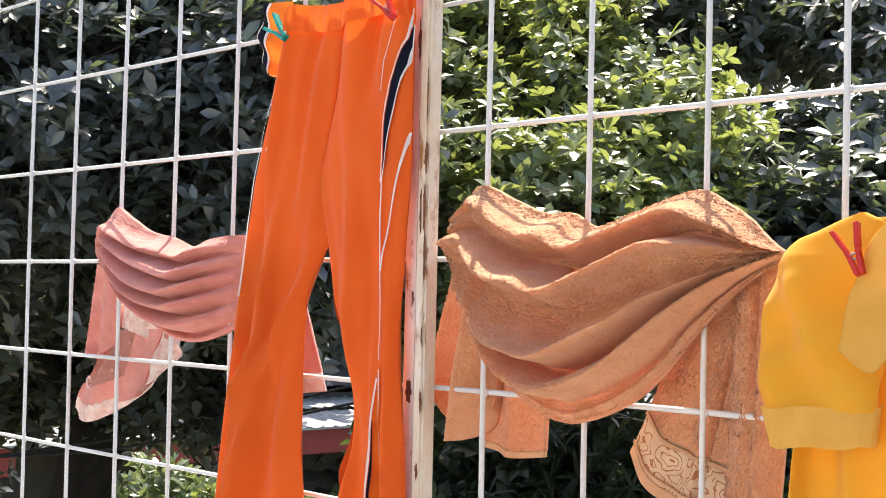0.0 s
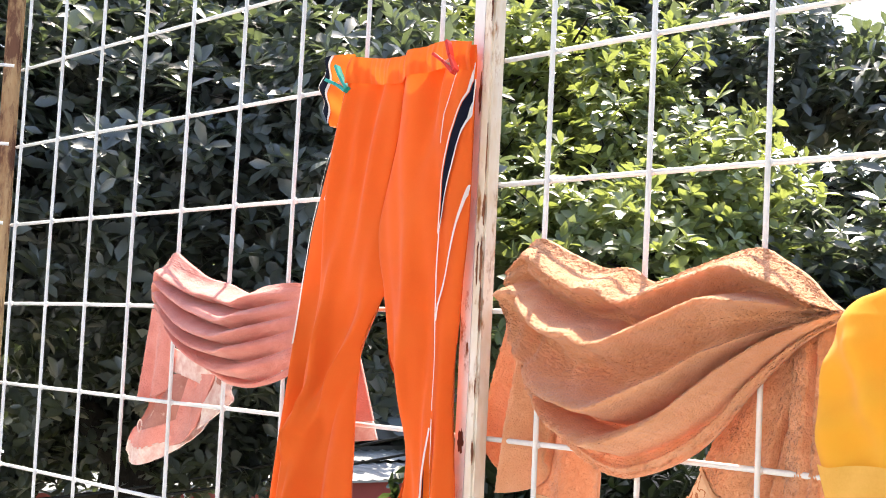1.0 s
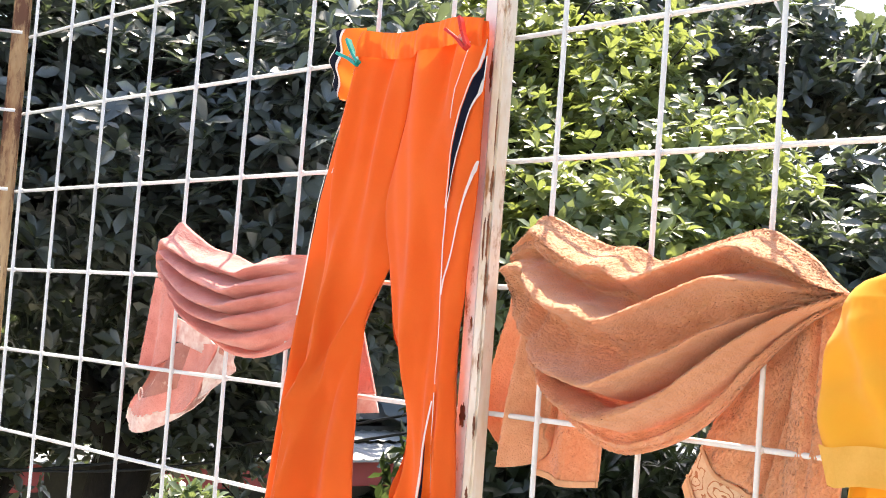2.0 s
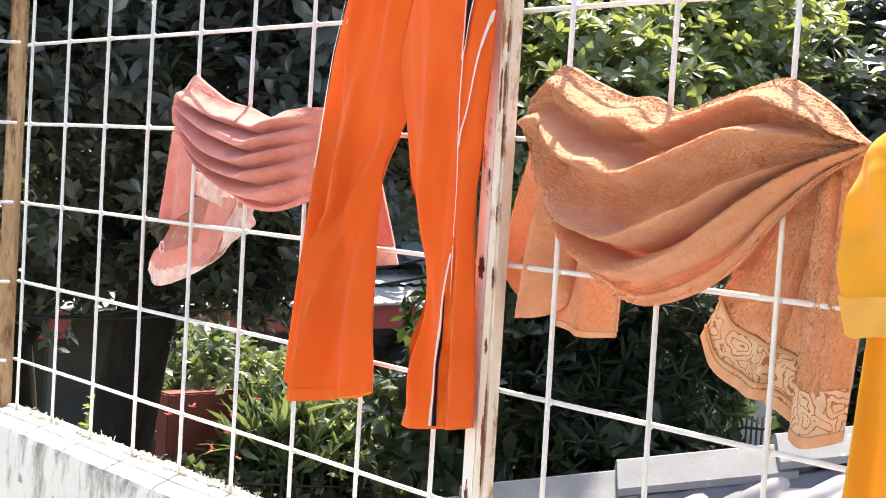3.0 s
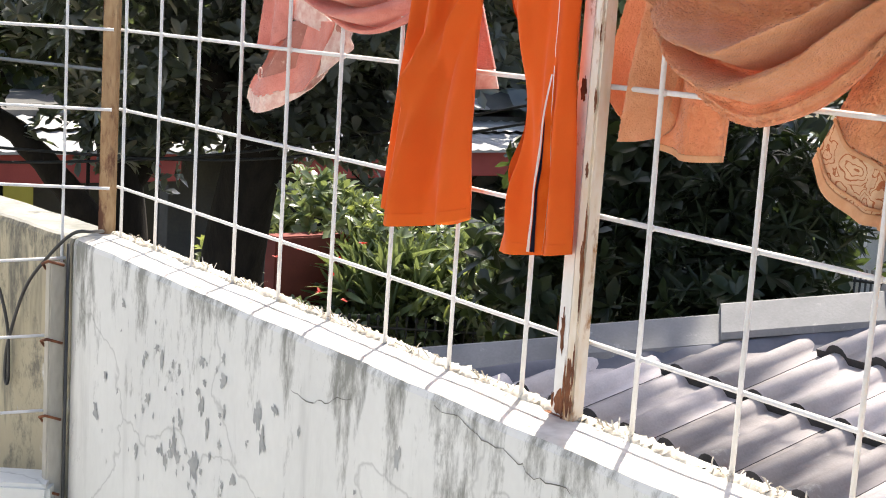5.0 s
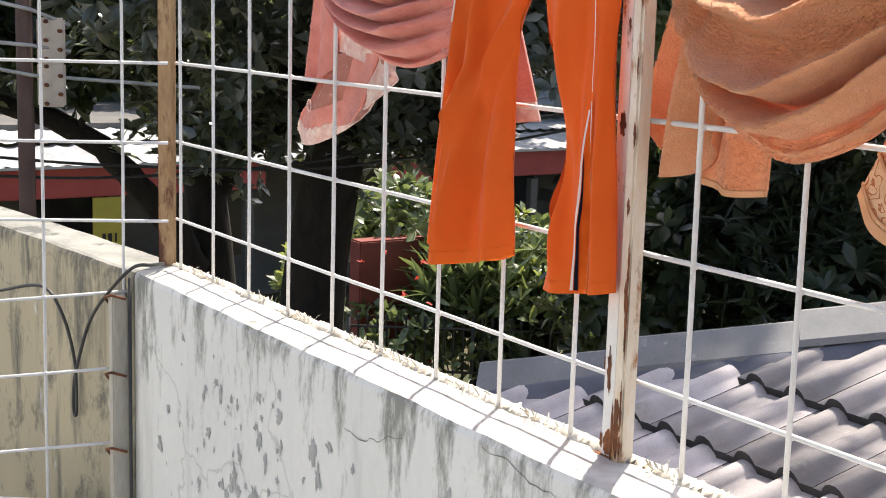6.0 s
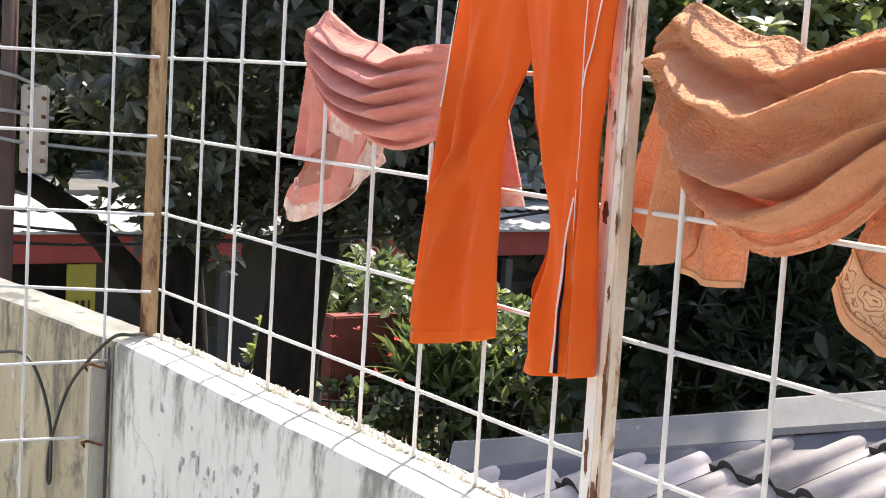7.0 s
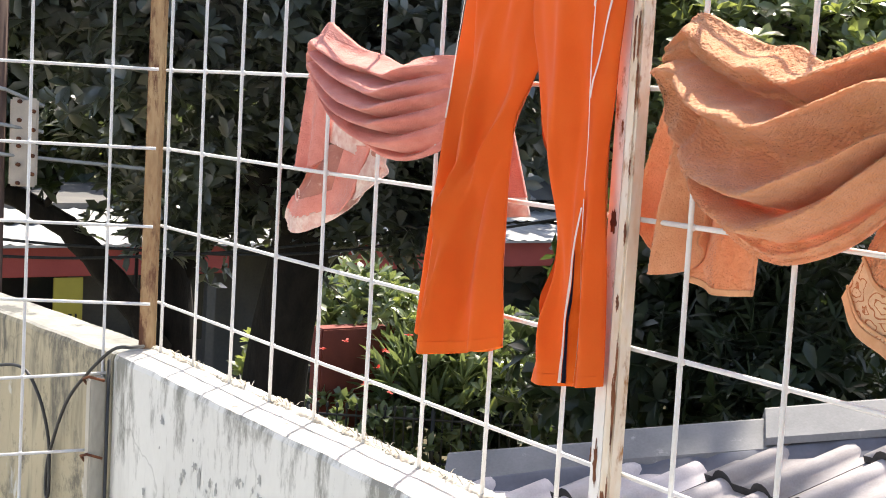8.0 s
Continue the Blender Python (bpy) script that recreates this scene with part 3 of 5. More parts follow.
# ---- laundry ----
def bump_line(v, centre, width, sharp=1.0):
    """A rounded ridge; sharp > 1 makes its lower flank steeper, as an overlapping fold."""
    d = (v - centre) / width
    return np.exp(-np.where(d > 0, d * sharp, d) ** 2)


def cloth(name, top, bottom, y_of, material, parent=None, label="", nu=150, nv=110, thick=0.004, pile=0.0, seed=1, v0=0.0, v1=1.0):
    """A sheet between two smooth edges in the plane of the fence; y_of(u, v, x, z) gives its folds. The back is a second skin, closed along the rim."""
    rng = np.random.default_rng(seed)
    a, b = spline(top, nu), spline(bottom, nu)
    u, v = np.meshgrid(np.linspace(0, 1, nu), np.linspace(v0, v1, nv))
    x = a[None, :, 0] * (1 - v) + b[None, :, 0] * v
    z = a[None, :, 1] * (1 - v) + b[None, :, 1] * v
    y = y_of(u, v, x, z)
    p = np.stack([x, y, z], -1)
    back = p + np.array((0, thick, 0))
    if pile:
        p = p + np.stack([0 * y, rng.normal(0, pile, y.shape), 0.4 * rng.normal(0, pile, y.shape)], -1)
    n = nu * nv
    verts = np.concatenate([p.reshape(-1, 3), back.reshape(-1, 3)])
    front = [f[::-1] for f in grid_faces(nu, nv)]
    faces = front + [tuple(n + i for i in reversed(f)) for f in front]
    rim = list(range(nu)) + [j * nu + nu - 1 for j in range(1, nv)] + [n - 1 - i for i in range(1, nu)] + [j * nu for j in range(nv - 2, 0, -1)]
    for i, r in enumerate(rim):
        s = rim[(i + 1) % len(rim)]
        faces.append((r, s, n + s, n + r))
    return part_of(name, verts.tolist(), faces, material, parent, label)


def tan_towel():
    towel = empty("bath_towel", "tan terry bath towel slung in folds over the mesh fence", "towel")

    def swag(u, v, x, z):
        hump = np.sin(np.pi * u) ** 0.6
        c = u - 0.5
        y = -0.012 - 0.056 * hump * np.sin(np.pi * np.clip(v, 0, 1) * 0.93 + 0.1)
        # rolled upper edge, then swags that hang from both ends
        y -= 0.037 * bump_line(v, 0.12 + 0.10 * c**2, 0.06, 2.2) * (0.5 + 0.5 * hump)
        y += 0.048 * bump_line(v, 0.235 + 0.55 * c**2 - 0.08 * c, 0.045) * hump
        y -= 0.046 * bump_line(v, 0.335 + 0.25 * c**2 - 0.16 * c, 0.055, 1.3) * hump
        y += 0.041 * bump_line(v, 0.50 + 0.5 * c**2 - 0.08 * c, 0.085) * hump
        y -= 0.039 * bump_line(v, 0.655 + 0.3 * c**2 - 0.24 * c, 0.05, 2.2) * hump
        y += 0.050 * bump_line(v, 0.735 + 0.2 * c**2 - 0.30 * c, 0.028) * np.exp(-((c + 0.02) / 0.36) ** 2)
        y -= 0.032 * bump_line(v, 0.83 + 0.1 * c**2 - 0.15 * c, 0.05, 2.0) * hump
        y += 0.034 * bump_line(v, 0.905 + 0.05 * c**2 - 0.1 * c, 0.03) * hump
        # gathered pleats near the left corner and short creases across
        y -= 0.010 * bump_line(u, 0.065 + 0.10 * v, 0.02) * np.sin(np.pi * v)
        y -= 0.014 * bump_line(u, 0.125 + 0.18 * v, 0.022) * np.sin(np.pi * v)
        y += 0.016 * bump_line(u, 0.09 + 0.14 * v, 0.013) * np.sin(np.pi * v)
        y += 0.0026 * np.sin(70 * u + 12 * v + 3 * np.sin(7 * v)) * bump_line(v, 0.52, 0.2) * hump * (0.5 + 0.5 * np.sin(9 * u + 1))
        y += 0.005 * np.sin(13 * u + 4 * v) * bump_line(v, 0.35, 0.3)
        # slanting wrinkles pulled towards the lowest point
        y += 0.0045 * np.sin(46 * (u - 0.35 * v) + 2.5 * np.sin(5 * u)) * bump_line(v, 0.5 + 0.2 * c, 0.16) * bump_line(u, 0.42, 0.2)
        y += 0.0035 * np.sin(31 * (u + 0.5 * v) + 1.7) * bump_line(v, 0.78, 0.14) * bump_line(u, 0.5, 0.25)
        # the lower edge rolls under
        y += 0.030 * np.clip((v - 0.93) / 0.07, 0, 1) ** 2 * hump
        # pleats fan out to the right corner
        w = np.clip(u / 0.46, 0, 1)
        w = w * w * (3 - 2 * w)
        y = -0.014 - 0.030 * np.sin(np.pi * np.clip(v, 0, 1)) * np.clip(u / 0.12, 0, 1) ** 0.6 * (1 - w) + (y + 0.014) * w
        y -= 0.013 * (bump_line(u, 0.13 + 0.10 * v, 0.02) - bump_line(u, 0.18 + 0.13 * v, 0.016)) * np.sin(np.pi * v)
        y -= 0.012 * np.sin((v * 8.0 + 0.4) * np.pi) * np.clip((u - 0.60) / 0.40, 0, 1) ** 0.7 * np.sin(np.pi * v)
        return np.minimum(y, -0.013)

    top = [(0.001, 1.582), (0.014, 1.604), (0.020, 1.634), (0.047, 1.660), (0.100, 1.642), (0.148, 1.626), (0.186, 1.625), (0.218, 1.611), (0.265, 1.624), (0.304, 1.635), (0.346, 1.643), (0.376, 1.630), (0.402, 1.614), (0.419, 1.597), (0.436, 1.584)]
    low = [(0.003, 1.576), (0.020, 1.555), (0.037, 1.528), (0.053, 1.503), (0.073, 1.466), (0.104, 1.434), (0.144, 1.415), (0.182, 1.408), (0.227, 1.419), (0.271, 1.440), (0.307, 1.469), (0.333, 1.499), (0.366, 1.530), (0.393, 1.553), (0.442, 1.580)]
    cloth("front_fold", top, low, swag, M_TAN, towel, "sagging front fold of thick tan terry", 330, 230, 0.006, 0.0010)

    cloth("top_fold", [(x, z - 0.003) for x, z in top], [(0.000, 1.56), (0.03, 1.55), (0.08, 1.56), (0.14, 1.56), (0.20, 1.555), (0.28, 1.56), (0.36, 1.56), (0.415, 1.565)],
          lambda u, v, x, z: np.interp(v, [0, 0.12, 1], [-0.012, 0.006, 0.020]) + 0.004 * np.sin(u * 25) * v, M_TAN, towel, "", 120, 30, 0.005, 0.0006, 4)

    # end that hangs behind the wires on the far side, with a patterned border
    e_top = [(0.330, 1.585), (0.345, 1.585), (0.362, 1.585), (0.378, 1.585), (0.392, 1.585), (0.405, 1.585)]
    e_low = [(0.206, 1.377), (0.222, 1.354), (0.250, 1.334), (0.284, 1.324), (0.315, 1.318), (0.362, 1.290)]

    def tail(u, v, x, z):
        y = 0.034 + 0.010 * (1 - 0.5 * v) * np.sin(u * 16 + 0.6 * v) * np.clip(v * 2, 0.3, 1) * np.clip(u * 2.2, 0.25, 1)
        return y + (0.034 * bump_line(u, 0.62 + 0.05 * v, 0.05) + 0.030 * bump_line(u, 0.93, 0.05)) * (1 - 0.55 * v) + 0.02 * (1 - u) * v

    cloth("hanging_end", e_top, e_low, tail, M_TAN, towel, "", 150, 100, 0.005, 0.0010, 7, 0.0, 0.77)
    cloth("border", e_top, e_low, lambda u, v, x, z: tail(u, v, x, z) + 0.002, M_DAMASK, towel, "woven border with reddish scrolls on a pale ground", 150, 50, 0.003, 0.0002, 8, 0.77, 0.955)
    cloth("hem", e_top, e_low, lambda u, v, x, z: tail(u, v, x, z) + 0.001, M_TAN_HEM, towel, "plain woven hem", 150, 8, 0.004, 0.0, 9, 0.955, 1.0)
    # unseen extra sheet, added to cut the sun coming through this end
    cloth("back_layer", [(x + 0.006, z) for x, z in e_top], [(x + 0.008, z + 0.006) for x, z in e_low], lambda u, v, x, z: tail(u, v, x, z) + 0.014, M_TAN, towel, "added sheet that dims sun through the hanging end", 70, 60, 0.004, 0.0008, 27)
    # a second pleat of the same end, hanging straight beside it
    p_top, p_low = [(0.368, 1.583), (0.388, 1.583), (0.408, 1.583), (0.436, 1.580)], [(0.353, 1.298), (0.372, 1.292), (0.392, 1.296), (0.412, 1.304)]

    def pleat(u, v, x, z):
        return 0.016 - 0.012 * np.sin(np.pi * u) + 0.016 * bump_line(u, 0.45 + 0.1 * v, 0.07) * (1 - v)

    cloth("hanging_end", p_top, p_low, pleat, M_TAN, towel, "", 80, 110, 0.005, 0.0010, 17, 0.0, 0.81)
    cloth("border", p_top, p_low, lambda u, v, x, z: pleat(u, v, x, z) + 0.001, M_DAMASK, towel, "woven border with reddish scrolls on a pale ground", 80, 30, 0.003, 0.0002, 18, 0.81, 0.96)
    cloth("hem", p_top, p_low, pleat, M_TAN_HEM, towel, "plain woven hem", 80, 6, 0.004, 0.0, 19, 0.96, 1.0)
    for w, vv in ((0.009, 0.775), (0.006, 0.93)):
        cloth("border_line", e_top, e_low, lambda u, v, x, z: tail(u, v, x, z) - 0.0015, M_TAN_HEM, towel, "", 150, 4, 0.002, 0.0, 9, vv, vv + w * 2)
    # the other end, folded back into a loop beside the post
    cloth("looped_end", [(-0.040, 1.578), (-0.02, 1.58), (0.002, 1.58), (0.02, 1.58), (0.06, 1.575)], [(-0.064, 1.425), (-0.055, 1.385), (-0.026, 1.371), (0.006, 1.380), (0.022, 1.41)],
          lambda u, v, x, z: 0.030 - 0.016 * np.cos(u * 11) * np.clip(v * 1.6, 0.2, 1) - 0.014 * bump_line(u, 0.5, 0.07), M_TAN, towel, "", 90, 80, 0.006, 0.0007, 11)
    cloth("back_layer", [(-0.036, 1.578), (-0.015, 1.58), (0.01, 1.58), (0.06, 1.575)], [(-0.060, 1.43), (-0.050, 1.392), (-0.020, 1.378), (0.020, 1.41)],
          lambda u, v, x, z: 0.050 + 0.006 * np.cos(u * 9), M_TAN, towel, "far side of the loop", 60, 50, 0.005, 0.0008, 28)
    flap_top = [(0.0, 1.575), (0.03, 1.575), (0.06, 1.57), (0.10, 1.56)]
    flap_low = [(-0.004, 1.364), (0.03, 1.358), (0.06, 1.357), (0.092, 1.361)]
    cloth("back_flap", flap_top, flap_low, lambda u, v, x, z: 0.044 + 0.008 * np.sin(u * 9), M_TAN, towel, "", 80, 90, 0.005, 0.0009, 12, 0.0, 0.965)
    cloth("hem", flap_top, flap_low, lambda u, v, x, z: 0.043 + 0.008 * np.sin(u * 9), M_TAN_HEM, towel, "plain woven hem", 80, 6, 0.005, 0.0, 13, 0.965, 1.0)
    return towel


def pink_towel():
    towel = empty("hand_towel", "dusty pink terry towel with lace-patterned trim slung over the mesh fence", "towel")

    def swag(u, v, x, z):
        rise = np.clip(u / 0.30, 0, 1)
        hump = np.sin(np.pi * np.clip(u, 0, 1)) ** 0.55 * rise * (2 - rise)
        c = u - 0.5
        y = -0.010 - 0.045 * hump * np.sin(np.pi * v * 0.9 + 0.12)
        for k in range(5):
            vc = 0.13 + 0.175 * k + (0.62 - 0.20 * k) * c**2 - (0.20 - 0.03 * k) * c + 0.012 * np.sin(9 * u + 2.1 * k)
            y -= 0.022 * bump_line(v, vc, 0.060, 1.3) * hump
            y += 0.024 * bump_line(v, vc + 0.088, 0.026) * hump * np.clip(1.2 - abs(c) * 1.2, 0, 1)
        y -= 0.008 * bump_line(u, 0.80 - 0.35 * v, 0.04) * np.sin(np.pi * v)
        y += 0.003 * np.sin(17 * u + 6 * v)
        back = np.clip((x + 0.50) / 0.08, 0, 1)
        y = y * (1 - back) - 0.004 * back
        return y

    top = [(-0.796, 1.585), (-0.779, 1.626), (-0.747, 1.660), (-0.707, 1.647), (-0.644, 1.622), (-0.588, 1.612), (-0.528, 1.598), (-0.487, 1.608), (-0.445, 1.613), (-0.400, 1.612), (-0.340, 1.603), (-0.285, 1.580)]
    low = [(-0.797, 1.573), (-0.775, 1.558), (-0.735, 1.541), (-0.680, 1.512), (-0.625, 1.487), (-0.570, 1.468), (-0.513, 1.465), (-0.463, 1.475), (-0.415, 1.496), (-0.370, 1.522), (-0.330, 1.550), (-0.285, 1.572)]
    cloth("front_fold", top, low, swag, M_PINK, towel, "sagging front fold of pink terry", 230, 170, 0.005, 0.0004, 2)
    cloth("top_fold", [(x, z - 0.003) for x, z in top], [(-0.785, 1.57), (-0.75, 1.57), (-0.70, 1.56), (-0.62, 1.56), (-0.52, 1.56), (-0.42, 1.57), (-0.34, 1.57), (-0.30, 1.57)],
          lambda u, v, x, z: np.interp(v, [0, 0.15, 1], [-0.010, 0.006, 0.020]) + 0.004 * np.sin(u * 25) * v, M_PINK, towel, "", 100, 24, 0.004, 0.0004, 3)
    def tail(u, v, x, z):
        return 0.026 + 0.010 * np.sin(u * 11 + 1.4 * v) + 0.008 * bump_line(u, 0.35, 0.1)

    # narrow end beside the wire, then a slanting flap with a sheer band and pale trim
    cloth("hanging_end", [(-0.862, 1.575), (-0.845, 1.575), (-0.82, 1.575), (-0.79, 1.575)], [(-0.876, 1.428), (-0.86, 1.424), (-0.835, 1.430), (-0.805, 1.45)],
          lambda u, v, x, z: 0.020 - 0.010 * np.cos(u * 9) * v, M_PINK, towel, "", 50, 70, 0.004, 0.0004, 5)
    cloth("border", [(-0.845, 1.518), (-0.79, 1.510), (-0.735, 1.498), (-0.69, 1.475)], [(-0.848, 1.478), (-0.79, 1.474), (-0.735, 1.466), (-0.69, 1.452)],
          lambda u, v, x, z: 0.030 + 0.004 * np.sin(u * 8), M_LACE, towel, "pale patterned band", 60, 14, 0.003, 0.0, 5)
    e_mid = [(-0.872, 1.445), (-0.815, 1.47), (-0.745, 1.475), (-0.655, 1.478)]
    e_low = [(-0.951, 1.340), (-0.932, 1.325), (-0.888, 1.322), (-0.839, 1.337), (-0.749, 1.378), (-0.685, 1.413), (-0.629, 1.446)]

    def flap(u, v, x, z):
        return 0.032 + 0.010 * np.sin(u * 10 + 1.2 * v) + 0.006 * np.sin(v * 6 + u * 4)

    cloth("sheer_band", e_mid, e_low, flap, M_SHEER, towel, "sheer brownish woven band with pale rings", 90, 60, 0.003, 0.0002, 6, 0.0, 0.62)
    cloth("hanging_end", e_mid, e_low, lambda u, v, x, z: flap(u, v, x, z) - 0.002, M_PINK, towel, "", 90, 24, 0.005, 0.0004, 6, 0.60, 0.82)
    cloth("trim", e_mid, e_low, lambda u, v, x, z: flap(u, v, x, z) - 0.002 + 0.0006 * np.sin(u * 90), M_LACE, towel, "pale lace-patterned trim", 160, 20, 0.003, 0.0003, 6, 0.80, 1.0)
    cloth("hanging_end", [(-0.745, 1.475), (-0.70, 1.477), (-0.665, 1.478)], [(-0.80, 1.36), (-0.76, 1.37), (-0.715, 1.395)], lambda u, v, x, z: 0.026 + 0.004 * np.sin(u * 5), M_PINK, towel, "", 40, 40, 0.004, 0.0004, 7)
    cloth("trim", [(-0.675, 1.476), (-0.655, 1.477), (-0.625, 1.472)], [(-0.712, 1.392), (-0.680, 1.408), (-0.618, 1.440)], lambda u, v, x, z: 0.024 + 0.002 * np.sin(v * 9), M_LACE, towel, "pale lace-patterned trim", 30, 50, 0.003, 0.0003, 8)
    for k, (x, z) in enumerate(((-0.885, 1.385), (-0.842, 1.400), (-0.80, 1.415))):
        ring = [(x + 0.006 * math.cos(a), 0.024, z + 0.010 * math.sin(a)) for a in np.linspace(0, 6.1, 18)]
        part_of("ring_motif", *tube(ring, 0.0014, 5), M_LACE, towel, "pale woven ring")
    cloth("far_end", [(-0.42, 1.575), (-0.40, 1.575), (-0.37, 1.575), (-0.352, 1.57)], [(-0.42, 1.405), (-0.37, 1.40), (-0.33, 1.404), (-0.282, 1.41)],
          lambda u, v, x, z: 0.026 + 0.006 * np.sin(u * 14), M_PINK, towel, "", 50, 60, 0.004, 0.0004, 14, 0.0, 0.85)
    cloth("trim", [(-0.42, 1.575), (-0.40, 1.575), (-0.37, 1.575), (-0.352, 1.57)], [(-0.42, 1.405), (-0.37, 1.40), (-0.33, 1.404), (-0.282, 1.41)],
          lambda u, v, x, z: 0.026 + 0.006 * np.sin(u * 14), M_LACE, towel, "pale lace-patterned trim", 50, 10, 0.003, 0.0, 14, 0.85, 1.0)
    return towel


# trousers: outline of each leg against height (z, outer x, inner x, half depth)
LEG_FAR = [(1.905, -0.283, -0.186, 0.010), (1.880, -0.290, -0.187, 0.014), (1.835, -0.308, -0.191, 0.024), (1.795, -0.327, -0.196, 0.027), (1.760, -0.342, -0.204, 0.028), (1.690, -0.366, -0.214, 0.028), (1.650, -0.375, -0.208, 0.028),
           (1.610, -0.384, -0.206, 0.028), (1.580, -0.391, -0.220, 0.027), (1.520, -0.402, -0.251, 0.027), (1.440, -0.415, -0.258, 0.027), (1.360, -0.428, -0.256, 0.029), (1.243, -0.444, -0.247, 0.034)]
LEG_NEAR = [(1.905, -0.066, -0.186, 0.010), (1.880, -0.061, -0.187, 0.014), (1.835, -0.060, -0.191, 0.024), (1.795, -0.059, -0.196, 0.027), (1.760, -0.059, -0.204, 0.028), (1.690, -0.060, -0.224, 0.028), (1.650, -0.062, -0.223, 0.028),
            (1.610, -0.066, -0.211, 0.027), (1.580, -0.069, -0.204, 0.026), (1.523, -0.072, -0.187, 0.026), (1.475, -0.071, -0.164, 0.026), (1.416, -0.067, -0.148, 0.027), (1.335, -0.063, -0.151, 0.030), (1.230, -0.057, -0.177, 0.035)]


def leg_at(keys, z):
    k = np.array(keys)[::-1]
    fine = spline(k, 160)
    return [np.interp(z, fine[:, 0], fine[:, c]) for c in (1, 2, 3)]


def leg_front(keys, x, z, folds):
    """The y of the front of a leg at x and z."""
    outer, inner, d = leg_at(keys, z)
    mid, half = (outer + inner) / 2, np.abs(inner - outer) / 2
    s = np.clip((x - mid) / half, -1, 1)
    return -0.024 - 0.62 * d * np.sqrt(np.maximum(1 - np.abs(s) ** 2.4, 0)) + folds(x, z) * (1 - s**6)


def folds_far(x, z):
    low, high = np.clip((1.66 - z) / 0.42, 0, 1), np.clip((z - 1.70) * 6, 0, 1)
    mid = -0.330 - 0.030 * low
    y = -0.016 * bump_line(x, mid + 0.035 * np.clip((z - 1.38) / 0.2, 0, 1), 0.014, 2.0) * np.clip((1.66 - z) * 5, 0, 1)
    y += 0.013 * bump_line(x, mid + 0.028 + 0.035 * np.clip((z - 1.38) / 0.2, 0, 1), 0.016) * bump_line(z, 1.43, 0.12)
    y += 0.012 * bump_line(x, -0.372 - 0.035 * low, 0.018) * np.clip((1.70 - z) * 5, 0, 1)
    y -= 0.010 * bump_line(x, -0.292 + 0.015 * low, 0.014) * np.clip((1.40 - z) * 8, 0, 1)
    y += 0.016 * bump_line(x, -0.305 - (1.90 - z) * 0.15, 0.009) * high
    y -= 0.010 * bump_line(x, -0.275 - (1.90 - z) * 0.20, 0.014) * np.clip((z - 1.60) * 4, 0, 1)
    y += 0.008 * bump_line(x, -0.240 - (1.86 - z) * 0.12, 0.012) * np.clip((z - 1.64) * 5, 0, 1)
    # long soft swell that runs from the inner thigh down to the hem, and a sunken outer third
    y -= 0.012 * bump_line(x, -0.300 - 0.10 * np.clip((1.52 - z) / 0.3, -0.4, 0.35), 0.022, 1.5) * np.clip((1.60 - z) * 7, 0, 1)
    y += 0.010 * bump_line(x, -0.352 - 0.17 * (1.62 - z), 0.020) * np.clip((1.78 - z) * 6, 0, 1)
    crease = np.interp(z, [1.23, 1.42, 1.52, 1.60], [-0.362, -0.335, -0.285, -0.235])
    y = y - 0.016 * np.clip(1 - np.abs(x - crease - 0.016) / 0.022, 0, 1) * np.clip((1.60 - z) * 9, 0, 1)
    y = y + 0.012 * bump_line(x, crease - 0.020, 0.016) * np.clip((1.60 - z) * 9, 0, 1)
    return 1.7 * y + 0.002 * np.sin(x * 85 + z * 11) + 0.0012 * np.sin(x * 190 - z * 40)


def folds_near(x, z):
    high = np.clip((z - 1.70) * 6, 0, 1)
    y = -0.012 * bump_line(x, -0.140 - (1.66 - z) * 0.03, 0.020, 1.5) * np.clip((1.76 - z) * 4, 0, 1)
    y += 0.004 * bump_line(x, -0.110 - 0.01 * np.clip((1.6 - z) / 0.38, -0.3, 1), 0.008) * np.clip((1.66 - z) * 6, 0, 1)
    y -= 0.010 * bump_line(x, -0.080, 0.012) * np.clip((1.6 - z) * 5, 0, 1)
    y -= 0.014 * bump_line(x, -0.190 + (1.56 - z) * 0.16, 0.014, 1.6) * np.clip((1.60 - z) * 6, 0, 1)
    y += 0.010 * bump_line(x, -0.165 + (1.56 - z) * 0.16, 0.014) * np.clip((1.54 - z) * 6, 0, 1)
    y += 0.010 * bump_line(x, -0.118 - (1.9 - z) * 0.10, 0.012) * high
    y -= 0.008 * bump_line(x, -0.165 + (1.9 - z) * 0.10, 0.016) * high
    y *= 0.25 + 0.75 * np.clip((z - 1.25) / 0.14, 0, 1)
    y *= 1.4
    # the side panel sinks between its two piped seams towards the hem
    y += 0.020 * bump_line(x, -0.086 - 0.075 * np.clip(1.44 - z, 0, 1), 0.008 + 0.04 * np.clip(1.44 - z, 0, 1)) * np.clip((1.47 - z) * 7, 0, 1)
    return y + 0.002 * np.sin(x * 70 + z * 9) + 0.0012 * np.sin(x * 170 + z * 33)


